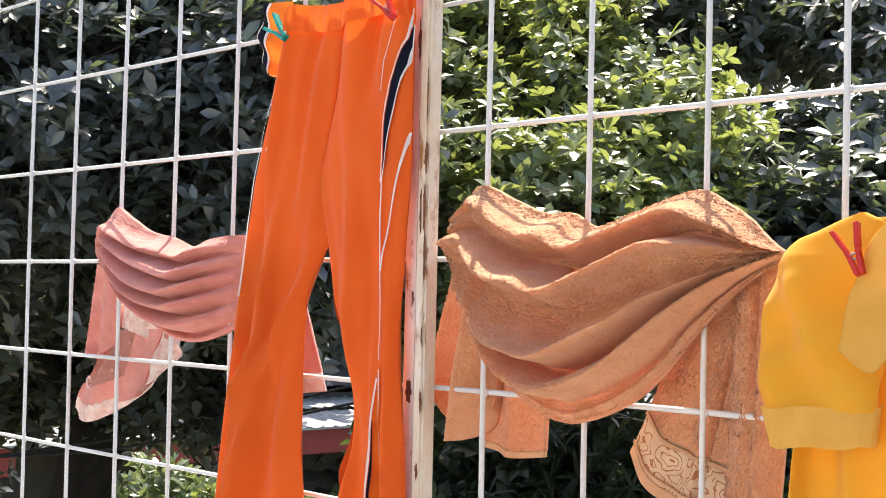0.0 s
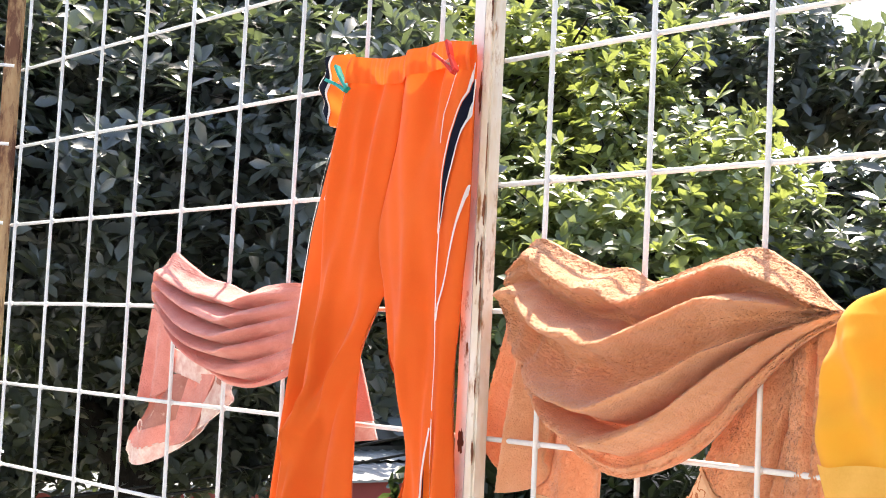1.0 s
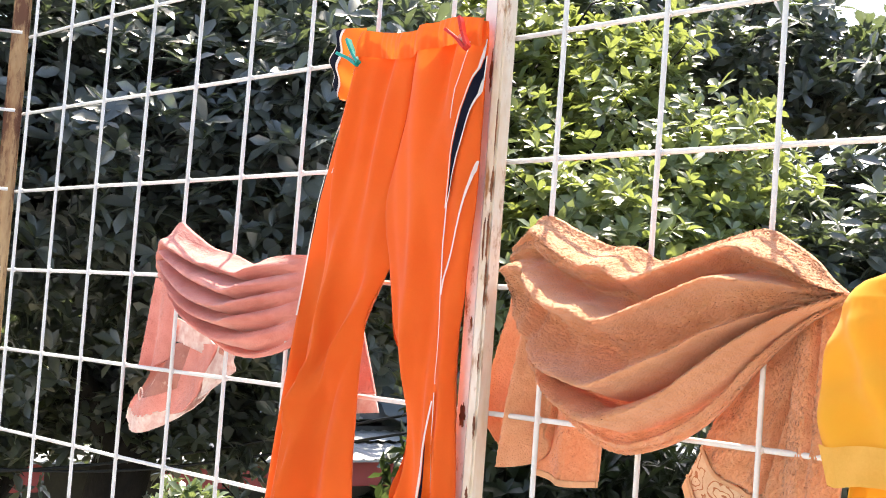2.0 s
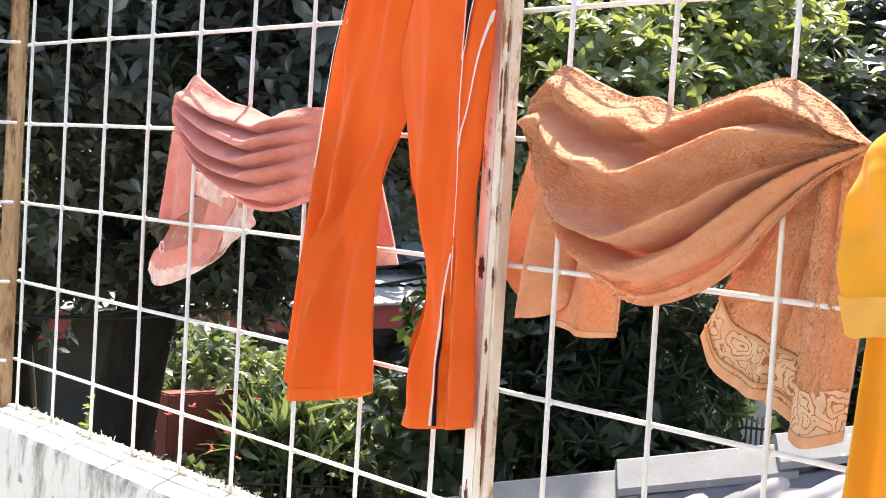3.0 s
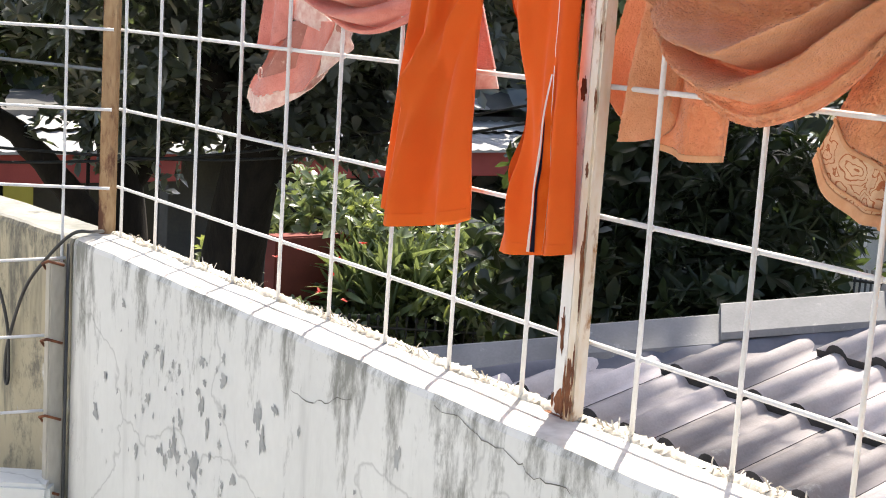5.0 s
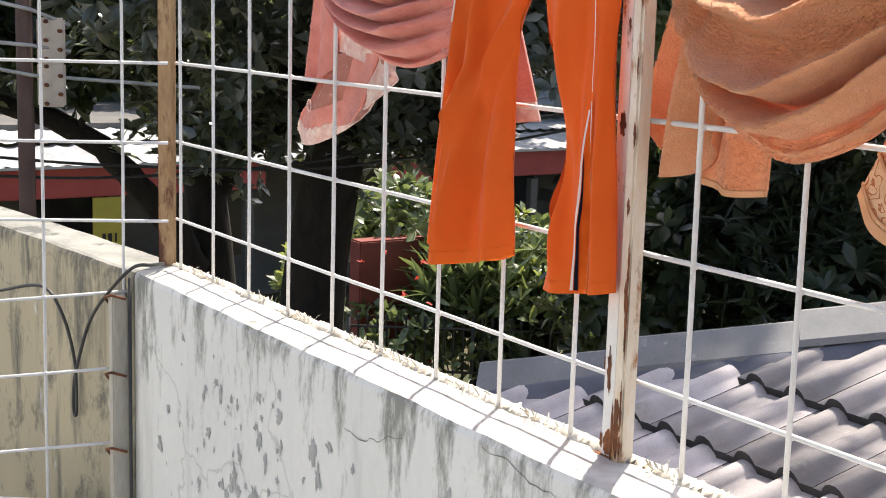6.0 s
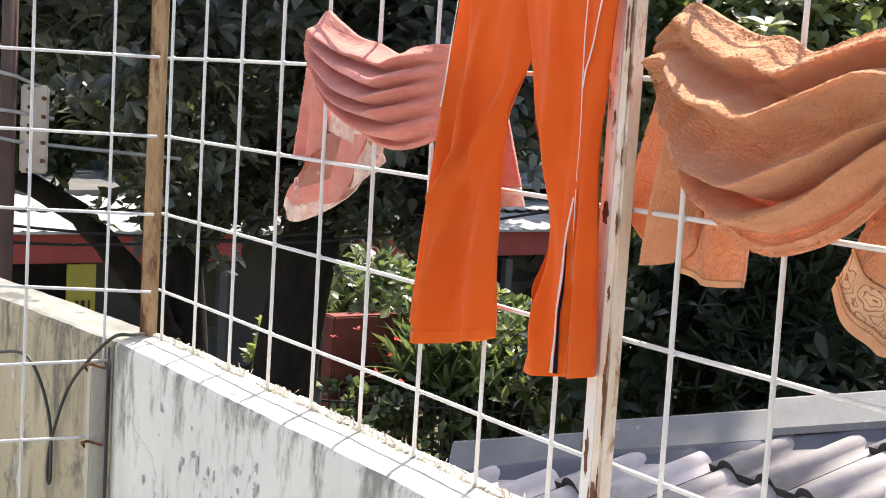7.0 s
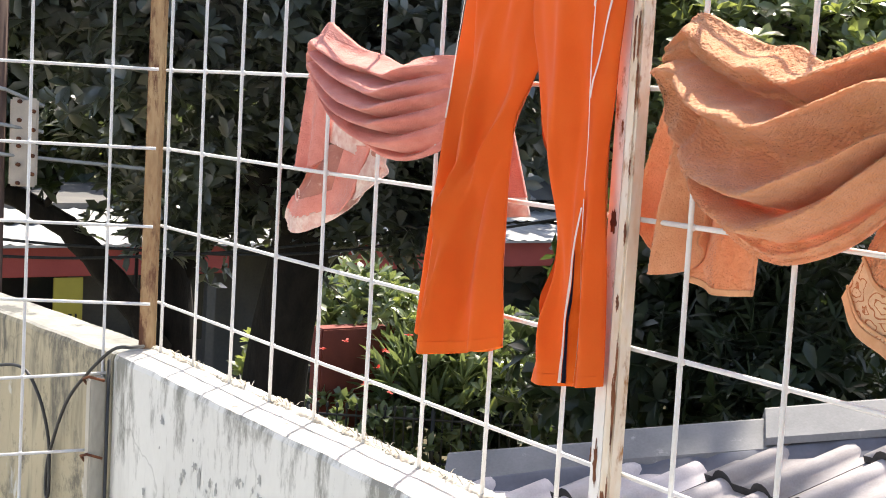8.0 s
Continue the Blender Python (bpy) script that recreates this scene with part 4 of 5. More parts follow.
def trousers():
    pants = empty("trousers", "bright orange tracksuit trousers pegged by the waistband to the mesh", "trousers")
    n, rows = 200, 220
    for keys, folds in ((LEG_FAR, folds_far), (LEG_NEAR, folds_near)):
        bottom = keys[-1][0]
        verts = []
        for j in range(rows):
            z0 = 1.893 - (1.893 - bottom) * j / (rows - 1)
            outer, inner, d = leg_at(keys, z0)
            mid, half = (outer + inner) / 2, abs(inner - outer) / 2
            for i in range(n):
                g = 2 * math.pi * i / n
                s = math.copysign(abs(math.cos(g)) ** 0.8, math.cos(g))
                x = mid + half * s
                hem = (0.007 * s - (0.017 if keys is LEG_FAR else 0.004) * (1 - s * s)) * (j / (rows - 1)) ** 6
                z = z0 + hem
                if math.sin(g) <= 0:
                    y = float(leg_front(keys, np.array(x), np.array(z0), folds))
                else:
                    y = -0.024 + d * 0.45 * max(1 - abs(s) ** 2.6, 0) ** 0.5 + float(folds(np.array(x), np.array(z0))) * (1 - math.sin(g))
                y = min(y, -0.008)
                verts.append((x, y, z))
        part_of("leg", verts, grid_faces(n, rows, True), M_ORANGE, pants, "orange jersey trouser leg")
    # stitched waistband over both halves
    verts = []
    m, k = 180, 12
    for j in range(k):
        z = 1.897 - 0.034 * j / (k - 1)
        for i in range(m):
            x = -0.284 + 0.224 * i / (m - 1)
            keys, folds = (LEG_FAR, folds_far) if x < -0.187 else (LEG_NEAR, folds_near)
            y = leg_front(keys, np.array(x), np.array(min(z, 1.90)), folds)
            rib = 0.0005 * math.sin(x * 620) + 0.0015 * math.sin(x * 70)
            verts.append((x, min(float(y), -0.03) - 0.004 - 0.003 * math.sin(math.pi * j / (k - 1)) + rib, z + 0.004 * math.sin(x * 40) + 0.02 * (x + 0.18) * 0.3))
    part_of("waistband", verts, [f[::-1] for f in grid_faces(m, k)], M_ORANGE, pants, "gathered elastic waistband")

    def strip(name, keys, folds, left, right, z1, z0, material, label, lift=0.0026):
        """A band sewn on the front of a leg between two lines x(z)."""
        rows_s, cols = 120, 5
        v = []
        for j in range(rows_s):
            z = z1 + (z0 - z1) * j / (rows_s - 1)
            a, b = float(np.interp(-z, [-p[0] for p in left], [p[1] for p in left])), float(np.interp(-z, [-p[0] for p in right], [p[1] for p in right]))
            if keys is LEG_NEAR:
                a, b = (q - 0.013 * min(max((q + 0.105) / 0.05, 0), 1) for q in (a, b))
            for i in range(cols):
                x = a + (b - a) * i / (cols - 1)
                y = float(leg_front(keys, np.array(x), np.array(z), folds))
                v.append((x, min(y, -0.008) - lift, z))
        part_of(name, v, [f[::-1] for f in grid_faces(cols, rows_s)], material, pants, label)

    def shifted(line, d):
        return [(z, x + d) for z, x in line]

    # side stripe of the near leg, which turns to the front at the hip
    side_l = [(1.87, -0.044), (1.835, -0.049), (1.786, -0.073), (1.730, -0.087), (1.690, -0.092), (1.66, -0.0935)]
    side_r = [(1.87, -0.042), (1.835, -0.0445), (1.804, -0.048), (1.769, -0.062), (1.716, -0.078), (1.673, -0.092), (1.626, -0.0925), (1.570, -0.090), (1.528, -0.086), (1.462, -0.081)]
    strip("stripe", LEG_NEAR, folds_near, side_l, side_r, 1.85, 1.672, M_NAVY, "navy side stripe")
    strip("piping", LEG_NEAR, folds_near, shifted(side_l, -0.0022), side_l, 1.87, 1.668, M_WHITE_CLOTH, "white piping", 0.0038)
    strip("piping", LEG_NEAR, folds_near, shifted(side_r, -0.0008), shifted(side_r, 0.0014), 1.85, 1.46, M_WHITE_CLOTH, "white piping", 0.0038)
    outer = [(1.725, -0.045), (1.70, -0.051), (1.652, -0.064), (1.625, -0.073), (1.584, -0.086), (1.56, -0.0885)]
    strip("piping", LEG_NEAR, folds_near, shifted(outer, -0.0014), shifted(outer, 0.0016), 1.725, 1.565, M_WHITE_CLOTH, "white piping", 0.0038)
    pocket = [(1.885, -0.064), (1.857, -0.069), (1.811, -0.088), (1.771, -0.092)]
    strip("piping", LEG_NEAR, folds_near, shifted(pocket, -0.0007), shifted(pocket, 0.0009), 1.885, 1.775, M_WHITE_CLOTH, "white piping", 0.0038)
    # towards the hem the side panel opens between two piped seams
    lower = [(1.462, -0.081), (1.42, -0.091), (1.379, -0.101), (1.303, -0.113), (1.222, -0.119)]
    # the darker orange stands for shade in the sunken panel
    strip("side_panel", LEG_NEAR, folds_near, shifted(lower, 0.001), [(1.462, -0.080), (1.363, -0.083), (1.222, -0.085)], 1.46, 1.232, M_ORANGE_DARK, "sunken side panel between the piped seams, recess shade in its colour", 0.0012)
    strip("stripe", LEG_NEAR, folds_near, shifted(lower, 0.0012), [(1.40, -0.095), (1.36, -0.1010), (1.303, -0.1085), (1.222, -0.1130)], 1.39, 1.230, M_NAVY, "navy side stripe")
    strip("piping", LEG_NEAR, folds_near, shifted(lower, -0.0014), shifted(lower, 0.0014), 1.44, 1.230, M_WHITE_CLOTH, "white piping", 0.0038)
    inner_pipe = [(1.47, -0.082), (1.363, -0.083), (1.222, -0.0845)]
    strip("piping", LEG_NEAR, folds_near, shifted(inner_pipe, -0.0010), shifted(inner_pipe, 0.0013), 1.45, 1.231, M_WHITE_CLOTH, "white piping", 0.0038)
    # the turned-back side of the far leg below the waist, with its stripe
    flap_in, flap_out = [(1.910, -0.294), (1.872, -0.296), (1.839, -0.304), (1.815, -0.314)], [(1.912, -0.352), (1.872, -0.364), (1.839, -0.352), (1.815, -0.326)]

    def hip_band(name, a, b, z1, z0, material, label, y=-0.028):
        rows_s, cols = 40, 9
        v = []
        for j in range(rows_s):
            z = z1 + (z0 - z1) * j / (rows_s - 1)
            o, i_ = (float(np.interp(-z, [-q[0] for q in line], [q[1] for q in line])) for line in (flap_out, flap_in))
            for i in range(cols):
                f = a + (b - a) * i / (cols - 1)
                v.append((o + (i_ - o) * f, y - 0.012 * math.sin(math.pi * f) + 0.003 * math.sin(z * 160 + 5 * f), z))
        part_of(name, v, [f[::-1] for f in grid_faces(cols, rows_s)], material, pants, label)

    hip_band("hip_fold", 0.0, 1.0, 1.911, 1.816, M_ORANGE, "turned-back hip of the far leg")
    hip_band("piping", 0.02, 0.10, 1.910, 1.818, M_WHITE_CLOTH, "white piping", -0.030)
    hip_band("stripe", 0.10, 0.46, 1.910, 1.818, M_NAVY, "navy side stripe", -0.030)
    hip_band("piping", 0.46, 0.54, 1.910, 1.818, M_WHITE_CLOTH, "white piping", -0.030)
    rim = [(1.82, -0.312), (1.768, -0.336), (1.685, -0.363), (1.629, -0.376), (1.52, -0.399)]
    strip("piping", LEG_FAR, folds_far, shifted(rim, 0.0), shifted(rim, 0.0022), 1.82, 1.53, M_WHITE_CLOTH, "white piping", 0.0038)
    pocket_far = [(1.87, -0.285), (1.83, -0.300), (1.78, -0.312), (1.70, -0.345)]
    strip("piping", LEG_FAR, folds_far, shifted(pocket_far, 0.0), shifted(pocket_far, 0.0018), 1.87, 1.72, M_WHITE_CLOTH, "white piping", 0.0038)
    # stitched line down the middle
    centre = [(1.862, -0.1875), (1.80, -0.194), (1.72, -0.214), (1.69, -0.221)]
    strip("centre_seam", LEG_NEAR, folds_near, shifted(centre, 0.0005), shifted(centre, 0.0016), 1.862, 1.69, M_ORANGE_DARK, "stitched centre seam", 0.0012)
    # hems and the centre seam
    for keys, folds, xa, xb, z in ((LEG_FAR, folds_far, -0.440, -0.251, 1.256), (LEG_NEAR, folds_near, -0.178, -0.060, 1.243)):
        v = []
        for i in range(60):
            x = xa + (xb - xa) * i / 59
            y = min(float(leg_front(keys, np.array(x), np.array(z), folds)), -0.008)
            w = 2 * i / 59 - 1
            v.append((x, y + 0.0002, z + 0.8 * (0.007 * w - (0.017 if keys is LEG_FAR else 0.004) * (1 - w * w))))
        part_of("hem_seam", *tube(v, 0.0006, 5), M_ORANGE, pants, "stitched hem")
    ring = [(-0.300 + 0.005 * math.cos(a), -0.049, 1.772 + 0.008 * math.sin(a)) for a in np.linspace(0, 2 * math.pi, 20)]
    part_of("emblem", *tube(ring, 0.0008, 5), M_WHITE_CLOTH, pants, "small white embroidered ring")
    return pants


def peg(material, m, label):
    """A sprung clothes peg: two shaped levers, pivot spring."""
    thing = empty("clothes_peg", label, "clothes peg", "clothes pegs")
    for s in (-1, 1):
        bm = bmesh.new()
        for z0, z1, o0, o1, w in ((-0.020, 0.002, 0.0016, 0.0042, 0.0046), (0.002, 0.012, 0.0042, 0.006, 0.0042), (0.012, 0.040, 0.006, 0.014, 0.0050)):
            r = bmesh.ops.create_cube(bm, size=1)
            for v in r["verts"]:
                up = v.co.z > 0
                o = o1 if up else o0
                v.co = Vector((s * (o + (0.0040 if v.co.x * s > 0 else -0.0016)), v.co.y * 2.6 * w, z1 if up else z0))
        bmesh.ops.remove_doubles(bm, verts=bm.verts, dist=0.0001)
        bmesh.ops.bevel(bm, geom=list(bm.edges), offset=0.0007, segments=1, affect="EDGES")
        part("lever", bm, material, thing)
    coil = [(0.0035 * math.cos(a), -0.006 + 0.012 * a / 25, 0.003 + 0.0035 * math.sin(a)) for a in np.linspace(0, 25, 70)]
    part_of("spring", *tube(coil, 0.0006, 5), M_STEEL, thing, "steel spring")
    thing.matrix_world = m
    return thing


def shirt():
    """A sweatshirt folded over the wire, one sleeve hanging in front with its rib cuff."""
    top_thing = empty("sweatshirt", "sunlit yellow sweatshirt hung over the mesh with a sleeve in front", "shirt")

    def body(u, v, x, z):
        y = -0.012 - 0.012 * np.sin(np.pi * np.clip(v * 3, 0, 0.5)) - 0.020 * np.sin(u * 17 + 2.2 * v) * np.clip(v, 0.1, 1) - 0.006 * np.sin(u * 41 - 3 * v) * np.clip(v, 0.1, 1)
        return y - 0.02 * bump_line(u, 0.35 + 0.1 * v, 0.10) * v

    cloth("body", [(0.470, 1.575), (0.480, 1.590), (0.500, 1.604), (0.53, 1.612), (0.60, 1.612), (0.72, 1.610), (0.86, 1.600)],
          [(0.436, 1.080), (0.46, 1.075), (0.52, 1.07), (0.58, 1.07), (0.66, 1.07), (0.76, 1.07), (0.88, 1.08)], body, M_YELLOW, top_thing, "", 140, 140, 0.003, 0.0002, 20)
    # sleeve: a flattened tube from the shoulder down to the cuff
    n, rows = 72, 90
    verts = []
    for j in range(rows):
        f = j / (rows - 1)
        z = 1.614 - 0.168 * f
        left = float(np.interp(f, [0, 0.04, 0.12, 0.25, 0.45, 0.7, 1], [0.535, 0.514, 0.482, 0.456, 0.443, 0.440, 0.444]))
        right = float(np.interp(f, [0, 0.04, 0.12, 0.3, 0.6, 1], [0.540, 0.556, 0.562, 0.562, 0.558, 0.554]))
        d = 0.020 * min(1, 0.15 + f * 4)
        for i in range(n):
            g = 2 * math.pi * i / n
            s = math.copysign(abs(math.cos(g)) ** 0.8, math.cos(g))
            x = (left + right) / 2 + (right - left) / 2 * s
            fold = (0.004 * math.sin(x * 75 + z * 40) + 0.003 * math.sin(x * 50 - z * 110)) * min(1, f * 3) - 0.012 * math.exp(-((x - 0.47 - 0.05 * f) / 0.014) ** 2) * math.sin(math.pi * f)
            verts.append((x, -0.050 + d * math.sin(g) * 0.9 + fold, z + 0.003 * s * f))
    part_of("sleeve", verts, grid_faces(n, rows, True), M_YELLOW, top_thing)
    verts = []
    for j in range(14):
        f = j / 13
        z = 1.450 - 0.034 * f
        for i in range(n):
            g = 2 * math.pi * i / n
            s = math.copysign(abs(math.cos(g)) ** 0.8, math.cos(g))
            x = 0.4985 + 0.003 * f + (0.0570 - 0.008 * f) * s
            verts.append((x, -0.050 + 0.021 * math.sin(g) + 0.0008 * math.sin(i * 2.6), z + 0.004 * s + 0.0012 * math.sin(i * 0.5)))
    part_of("cuff", verts, grid_faces(n, 14, True), M_YELLOW_RIB, top_thing, "paler ribbed cuff")
    # turned-up collar flap with a pointed corner
    cloth("collar", [(0.552, 1.560), (0.562, 1.590), (0.59, 1.61), (0.65, 1.61), (0.71, 1.60)], [(0.532, 1.500), (0.559, 1.482), (0.580, 1.503), (0.62, 1.54), (0.70, 1.57)],
          lambda u, v, x, z: -0.082 + 0.012 * u - 0.004 * np.sin(v * 5), M_YELLOW_RIB, top_thing, "pale ribbed collar flap", 50, 40, 0.003, 0.0002, 22)
    return top_thing


tan_towel()
pink_towel()
trousers()
shirt()
peg(M_GREEN_PEG, pose(-0.288, -0.050, 1.866, -18, -52, 20) @ Matrix.Scale(0.75, 4), "green plastic clothes peg on the orange trousers")
peg(M_RED_PEG, pose(-0.073, -0.054, 1.866, -18, -40, 20) @ Matrix.Scale(0.75, 4), "red plastic clothes peg on the orange trousers")
peg(M_RED_PEG, pose(0.553, -0.088, 1.574, -10, -22, 15) @ Matrix.Scale(0.7, 4), "red plastic clothes peg on the yellow sweatshirt")

# ---- neighbour's tiled roof ----
SLOPE = radians(16)
TILE_W, COURSE = 0.30, 0.35


def roof_z(y):
    return 0.2625 + (y - 1) * math.tan(SLOPE) - 0.060


HIP_A, HIP_B = Vector((-2.44, 1.47, 0)), Vector((-0.30, 3.75, 0))


def right_of_hip(x, y):
    w = HIP_B - HIP_A
    return w.x * (y - HIP_A.y) - w.y * (x - HIP_A.x) < 0


def tile_mesh():
    """One interlocking tile: flat pans, two rolls, a thick lower edge."""
    xs, hs = [], []
    for o in (0.0, 0.15):
        for a, h in ((0.0, 0.0), (0.034, 0.0), (0.040, 0.010), (0.050, 0.022), (0.064, 0.029), (0.082, 0.029), (0.096, 0.022), (0.106, 0.010), (0.112, 0.0)):
            xs.append(o + a)
            hs.append(h)
    xs.append(0.306)
    hs.append(0.002)
    verts = []
    for y, lift in ((0.0, 0.046), (0.40, 0.016)):
        for x, h in zip(xs, hs):
            verts.append((x, y, h + lift))
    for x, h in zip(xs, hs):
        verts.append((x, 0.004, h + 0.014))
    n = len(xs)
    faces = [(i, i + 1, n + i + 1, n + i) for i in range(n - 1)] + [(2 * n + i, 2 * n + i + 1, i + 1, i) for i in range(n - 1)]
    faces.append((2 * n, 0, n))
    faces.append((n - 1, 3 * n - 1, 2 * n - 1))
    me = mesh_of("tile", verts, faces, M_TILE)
    # edge faces near black: the shadow gap between courses, put into the colour
    me.materials.append(M_TILE_GAP_SHADE)
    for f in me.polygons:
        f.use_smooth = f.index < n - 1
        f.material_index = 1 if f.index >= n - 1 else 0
    return me


roof = empty("tiled_roof", "grey concrete double-roll tiled hip roof of the neighbouring house", "roof")
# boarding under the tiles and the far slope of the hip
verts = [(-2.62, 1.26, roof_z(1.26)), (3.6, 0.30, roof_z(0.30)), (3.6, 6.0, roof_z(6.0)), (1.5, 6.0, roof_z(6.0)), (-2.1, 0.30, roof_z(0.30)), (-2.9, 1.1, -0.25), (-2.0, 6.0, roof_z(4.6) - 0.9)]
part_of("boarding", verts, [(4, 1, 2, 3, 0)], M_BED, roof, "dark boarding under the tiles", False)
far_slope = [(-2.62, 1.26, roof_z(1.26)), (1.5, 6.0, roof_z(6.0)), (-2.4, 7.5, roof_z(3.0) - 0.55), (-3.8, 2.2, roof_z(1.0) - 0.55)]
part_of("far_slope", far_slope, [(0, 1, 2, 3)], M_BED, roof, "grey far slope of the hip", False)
bm = bmesh.new()
box(bm, -2.0, 3.4, 0.6, 6.5, -3.7, 0.02)
part("wall", bm, M_WALL, roof, "plain wall below the eaves")


def cap_piece(i, length=0.56):
    """An angled hip cap, overlapping the one below it."""
    way = (HIP_B - HIP_A).normalized()
    rise = way.y * math.tan(SLOPE)
    run = Vector((way.x, way.y, rise + 0.016)).normalized()
    side = Vector((way.y, -way.x, 0))
    p = Vector((HIP_A.x, HIP_A.y, roof_z(HIP_A.y) - 0.020)) + run * (0.50 * i)
    verts = []
    for s, lift in ((0.0, 0.028 + 0.008 * i), (length, 0.0 + 0.008 * i)):
        for a, h in ((-0.15, -0.02), (-0.135, 0.0), (-0.02, 0.088), (0.010, 0.091), (0.104, 0.022), (0.108, 0.000)):
            verts.append(p + run * s + side * a + Vector((0, 0, h + lift)))
    n = 6
    faces = [(k, k + 1, n + k + 1, n + k) for k in range(n - 1)] + [tuple(range(n - 1, -1, -1)), tuple(n + k for k in range(n))]
    part_of("hip_cap", verts, faces, M_CAP, roof, "", False)


for i in range(0, 7):
    cap_piece(i)
way = (HIP_B - HIP_A).normalized()
side = Vector((way.y, -way.x, 0))
verts = []
for s in np.linspace(0.0, 3.4, 60):
    base = HIP_A + way * s
    for a, h in ((-0.13, -0.03), (-0.12, 0.0), (0.085, 0.050), (0.106, 0.046), (0.120, 0.026), (0.150, 0.0)):
        q = base + side * (a + (0.006 * math.sin(s * 37) if a > 0.1 else 0))
        verts.append((q.x, q.y, roof_z(base.y) + h - 0.018))
part_of("mortar_bed", verts, grid_faces(6, 60), M_BED, roof, "mortar bed under the hip caps, their shadow in its colour")


# ---- plants ----
def leaf_shapes(kind):
    """Outline of one leaf, along its midrib, as (along, half width) pairs."""
    if kind == "blade":
        return [(0.0, 0.02), (0.35, 0.07), (0.75, 0.05), (1.0, 0.0)]
    if kind == "round":
        return [(0.0, 0.03), (0.4, 0.20), (0.72, 0.22), (1.0, 0.0)]
    return [(0.0, 0.03), (0.35, 0.16), (0.70, 0.21), (1.0, 0.0)]


def leaves(spots, ups, size, per, kind, rng, spread=0.9, droop=0.25, jitter=0.3):
    """Whorls of folded leaves at the spots, opening about the directions ups. Returns vertices and faces."""
    shape = leaf_shapes(kind)
    n = len(spots)
    ups = ups / (np.linalg.norm(ups, axis=1, keepdims=True) + 1e-9)
    ref = rng.normal(size=(n, 3))
    a = np.cross(ups, ref)
    a /= np.linalg.norm(a, axis=1, keepdims=True) + 1e-9
    b = np.cross(ups, a)
    verts, quads, tris = [], [], []
    count = 0
    for k in range(per):
        g = 2 * np.pi * k / per + rng.normal(0, 0.3, n)
        tilt = np.clip(rng.normal(spread, jitter, n), 0.1, 1.5)
        out = a * np.cos(g)[:, None] + b * np.sin(g)[:, None]
        way = out * np.sin(tilt)[:, None] + ups * np.cos(tilt)[:, None]
        way[:, 2] -= droop * rng.random(n)
        way /= np.linalg.norm(way, axis=1, keepdims=True)
        flat = np.cross(way, ups + 0.25 * rng.normal(size=(n, 3)))
        flat /= np.linalg.norm(flat, axis=1, keepdims=True) + 1e-9
        up = np.cross(flat, way)
        ln = size * np.clip(rng.normal(1, 0.22, n), 0.5, 1.6)
        rows = []
        for along, half in shape:
            mid = spots + way * (ln * along)[:, None] - up * (ln * 0.18 * along**2)[:, None]
            if half == 0.0:
                rows.append((mid,))
            else:
                w = flat * (ln * half)[:, None]
                lift = up * (ln * half * 0.35)[:, None]
                rows.append((mid - w + lift, mid, mid + w + lift))
        block = np.concatenate([np.stack(r, 1) for r in rows], axis=1)
        m = block.shape[1]
        base = count + np.arange(n) * m
        for r in range(len(shape) - 2):
            for c in range(2):
                o = r * 3 + c
                quads.append(np.stack([base + o, base + o + 1, base + o + 4, base + o + 3], 1))
        o = (len(shape) - 2) * 3
        for c in range(2):
            tris.append(np.stack([base + o + c, base + o + c + 1, base + m - 1], 1))
        verts.append(block.reshape(-1, 3))
        count += n * m
    return np.concatenate(verts), np.concatenate(quads), np.concatenate(tris)


def leaf_object(name, v, q, t, material, parent=None, label=""):
    me = bpy.data.meshes.new(name)
    me.vertices.add(len(v))
    me.vertices.foreach_set("co", v.astype(np.float32).ravel())
    loops = np.concatenate([q.ravel(), t.ravel()]).astype(np.int32)
    me.loops.add(len(loops))
    me.loops.foreach_set("vertex_index", loops)
    me.polygons.add(len(q) + len(t))
    starts = np.concatenate([np.arange(len(q)) * 4, len(q) * 4 + np.arange(len(t)) * 3]).astype(np.int32)
    me.polygons.foreach_set("loop_start", starts)
    me.update(calc_edges=True)
    me.materials.append(material)
    me.shade_smooth()
    return tagged(under(new(name, me), parent), label)


def crown_spots(blobs, density, rng, shell=0.55):
    """Places for whorls in uneven clumps round the outside of ellipsoids; they open outwards and up."""
    spots, ups = [], []
    for x, y, z, rx, ry, rz in blobs:
        area = 4 * math.pi * ((rx * ry) ** 1.6 / 3 + (rx * rz) ** 1.6 / 3 + (ry * rz) ** 1.6 / 3) ** (1 / 1.6)
        clumps = int(area * density / 9)
        d = rng.normal(size=(clumps, 3))
        d /= np.linalg.norm(d, axis=1, keepdims=True)
        r = shell + (1 - shell) * rng.random(clumps) ** 0.6
        r *= 1 + 0.22 * np.sin(d[:, 0] * 7 + x) * np.sin(d[:, 2] * 6 + y) + 0.08 * rng.normal(size=clumps)
        c = np.array((x, y, z)) + d * r[:, None] * np.array((rx, ry, rz))
        for _ in range(9):
            p = c + rng.normal(0, 0.16, c.shape)
            spots.append(p)
            ups.append(d * 0.7 + np.array((0, 0, 1.1)) + 0.35 * rng.normal(size=d.shape))
    return np.concatenate(spots), np.concatenate(ups)


def limb(parent, points, r0, r1):
    pts = spline(points, 22)
    rng = np.random.default_rng(len(points) + int(r0 * 1000))
    pts[1:-1] += rng.normal(0, r0 * 0.10, (20, 3))
    part_of("limb", *tube(pts, r0, 10, r1 / r0), M_BARK, parent, "dark bark")


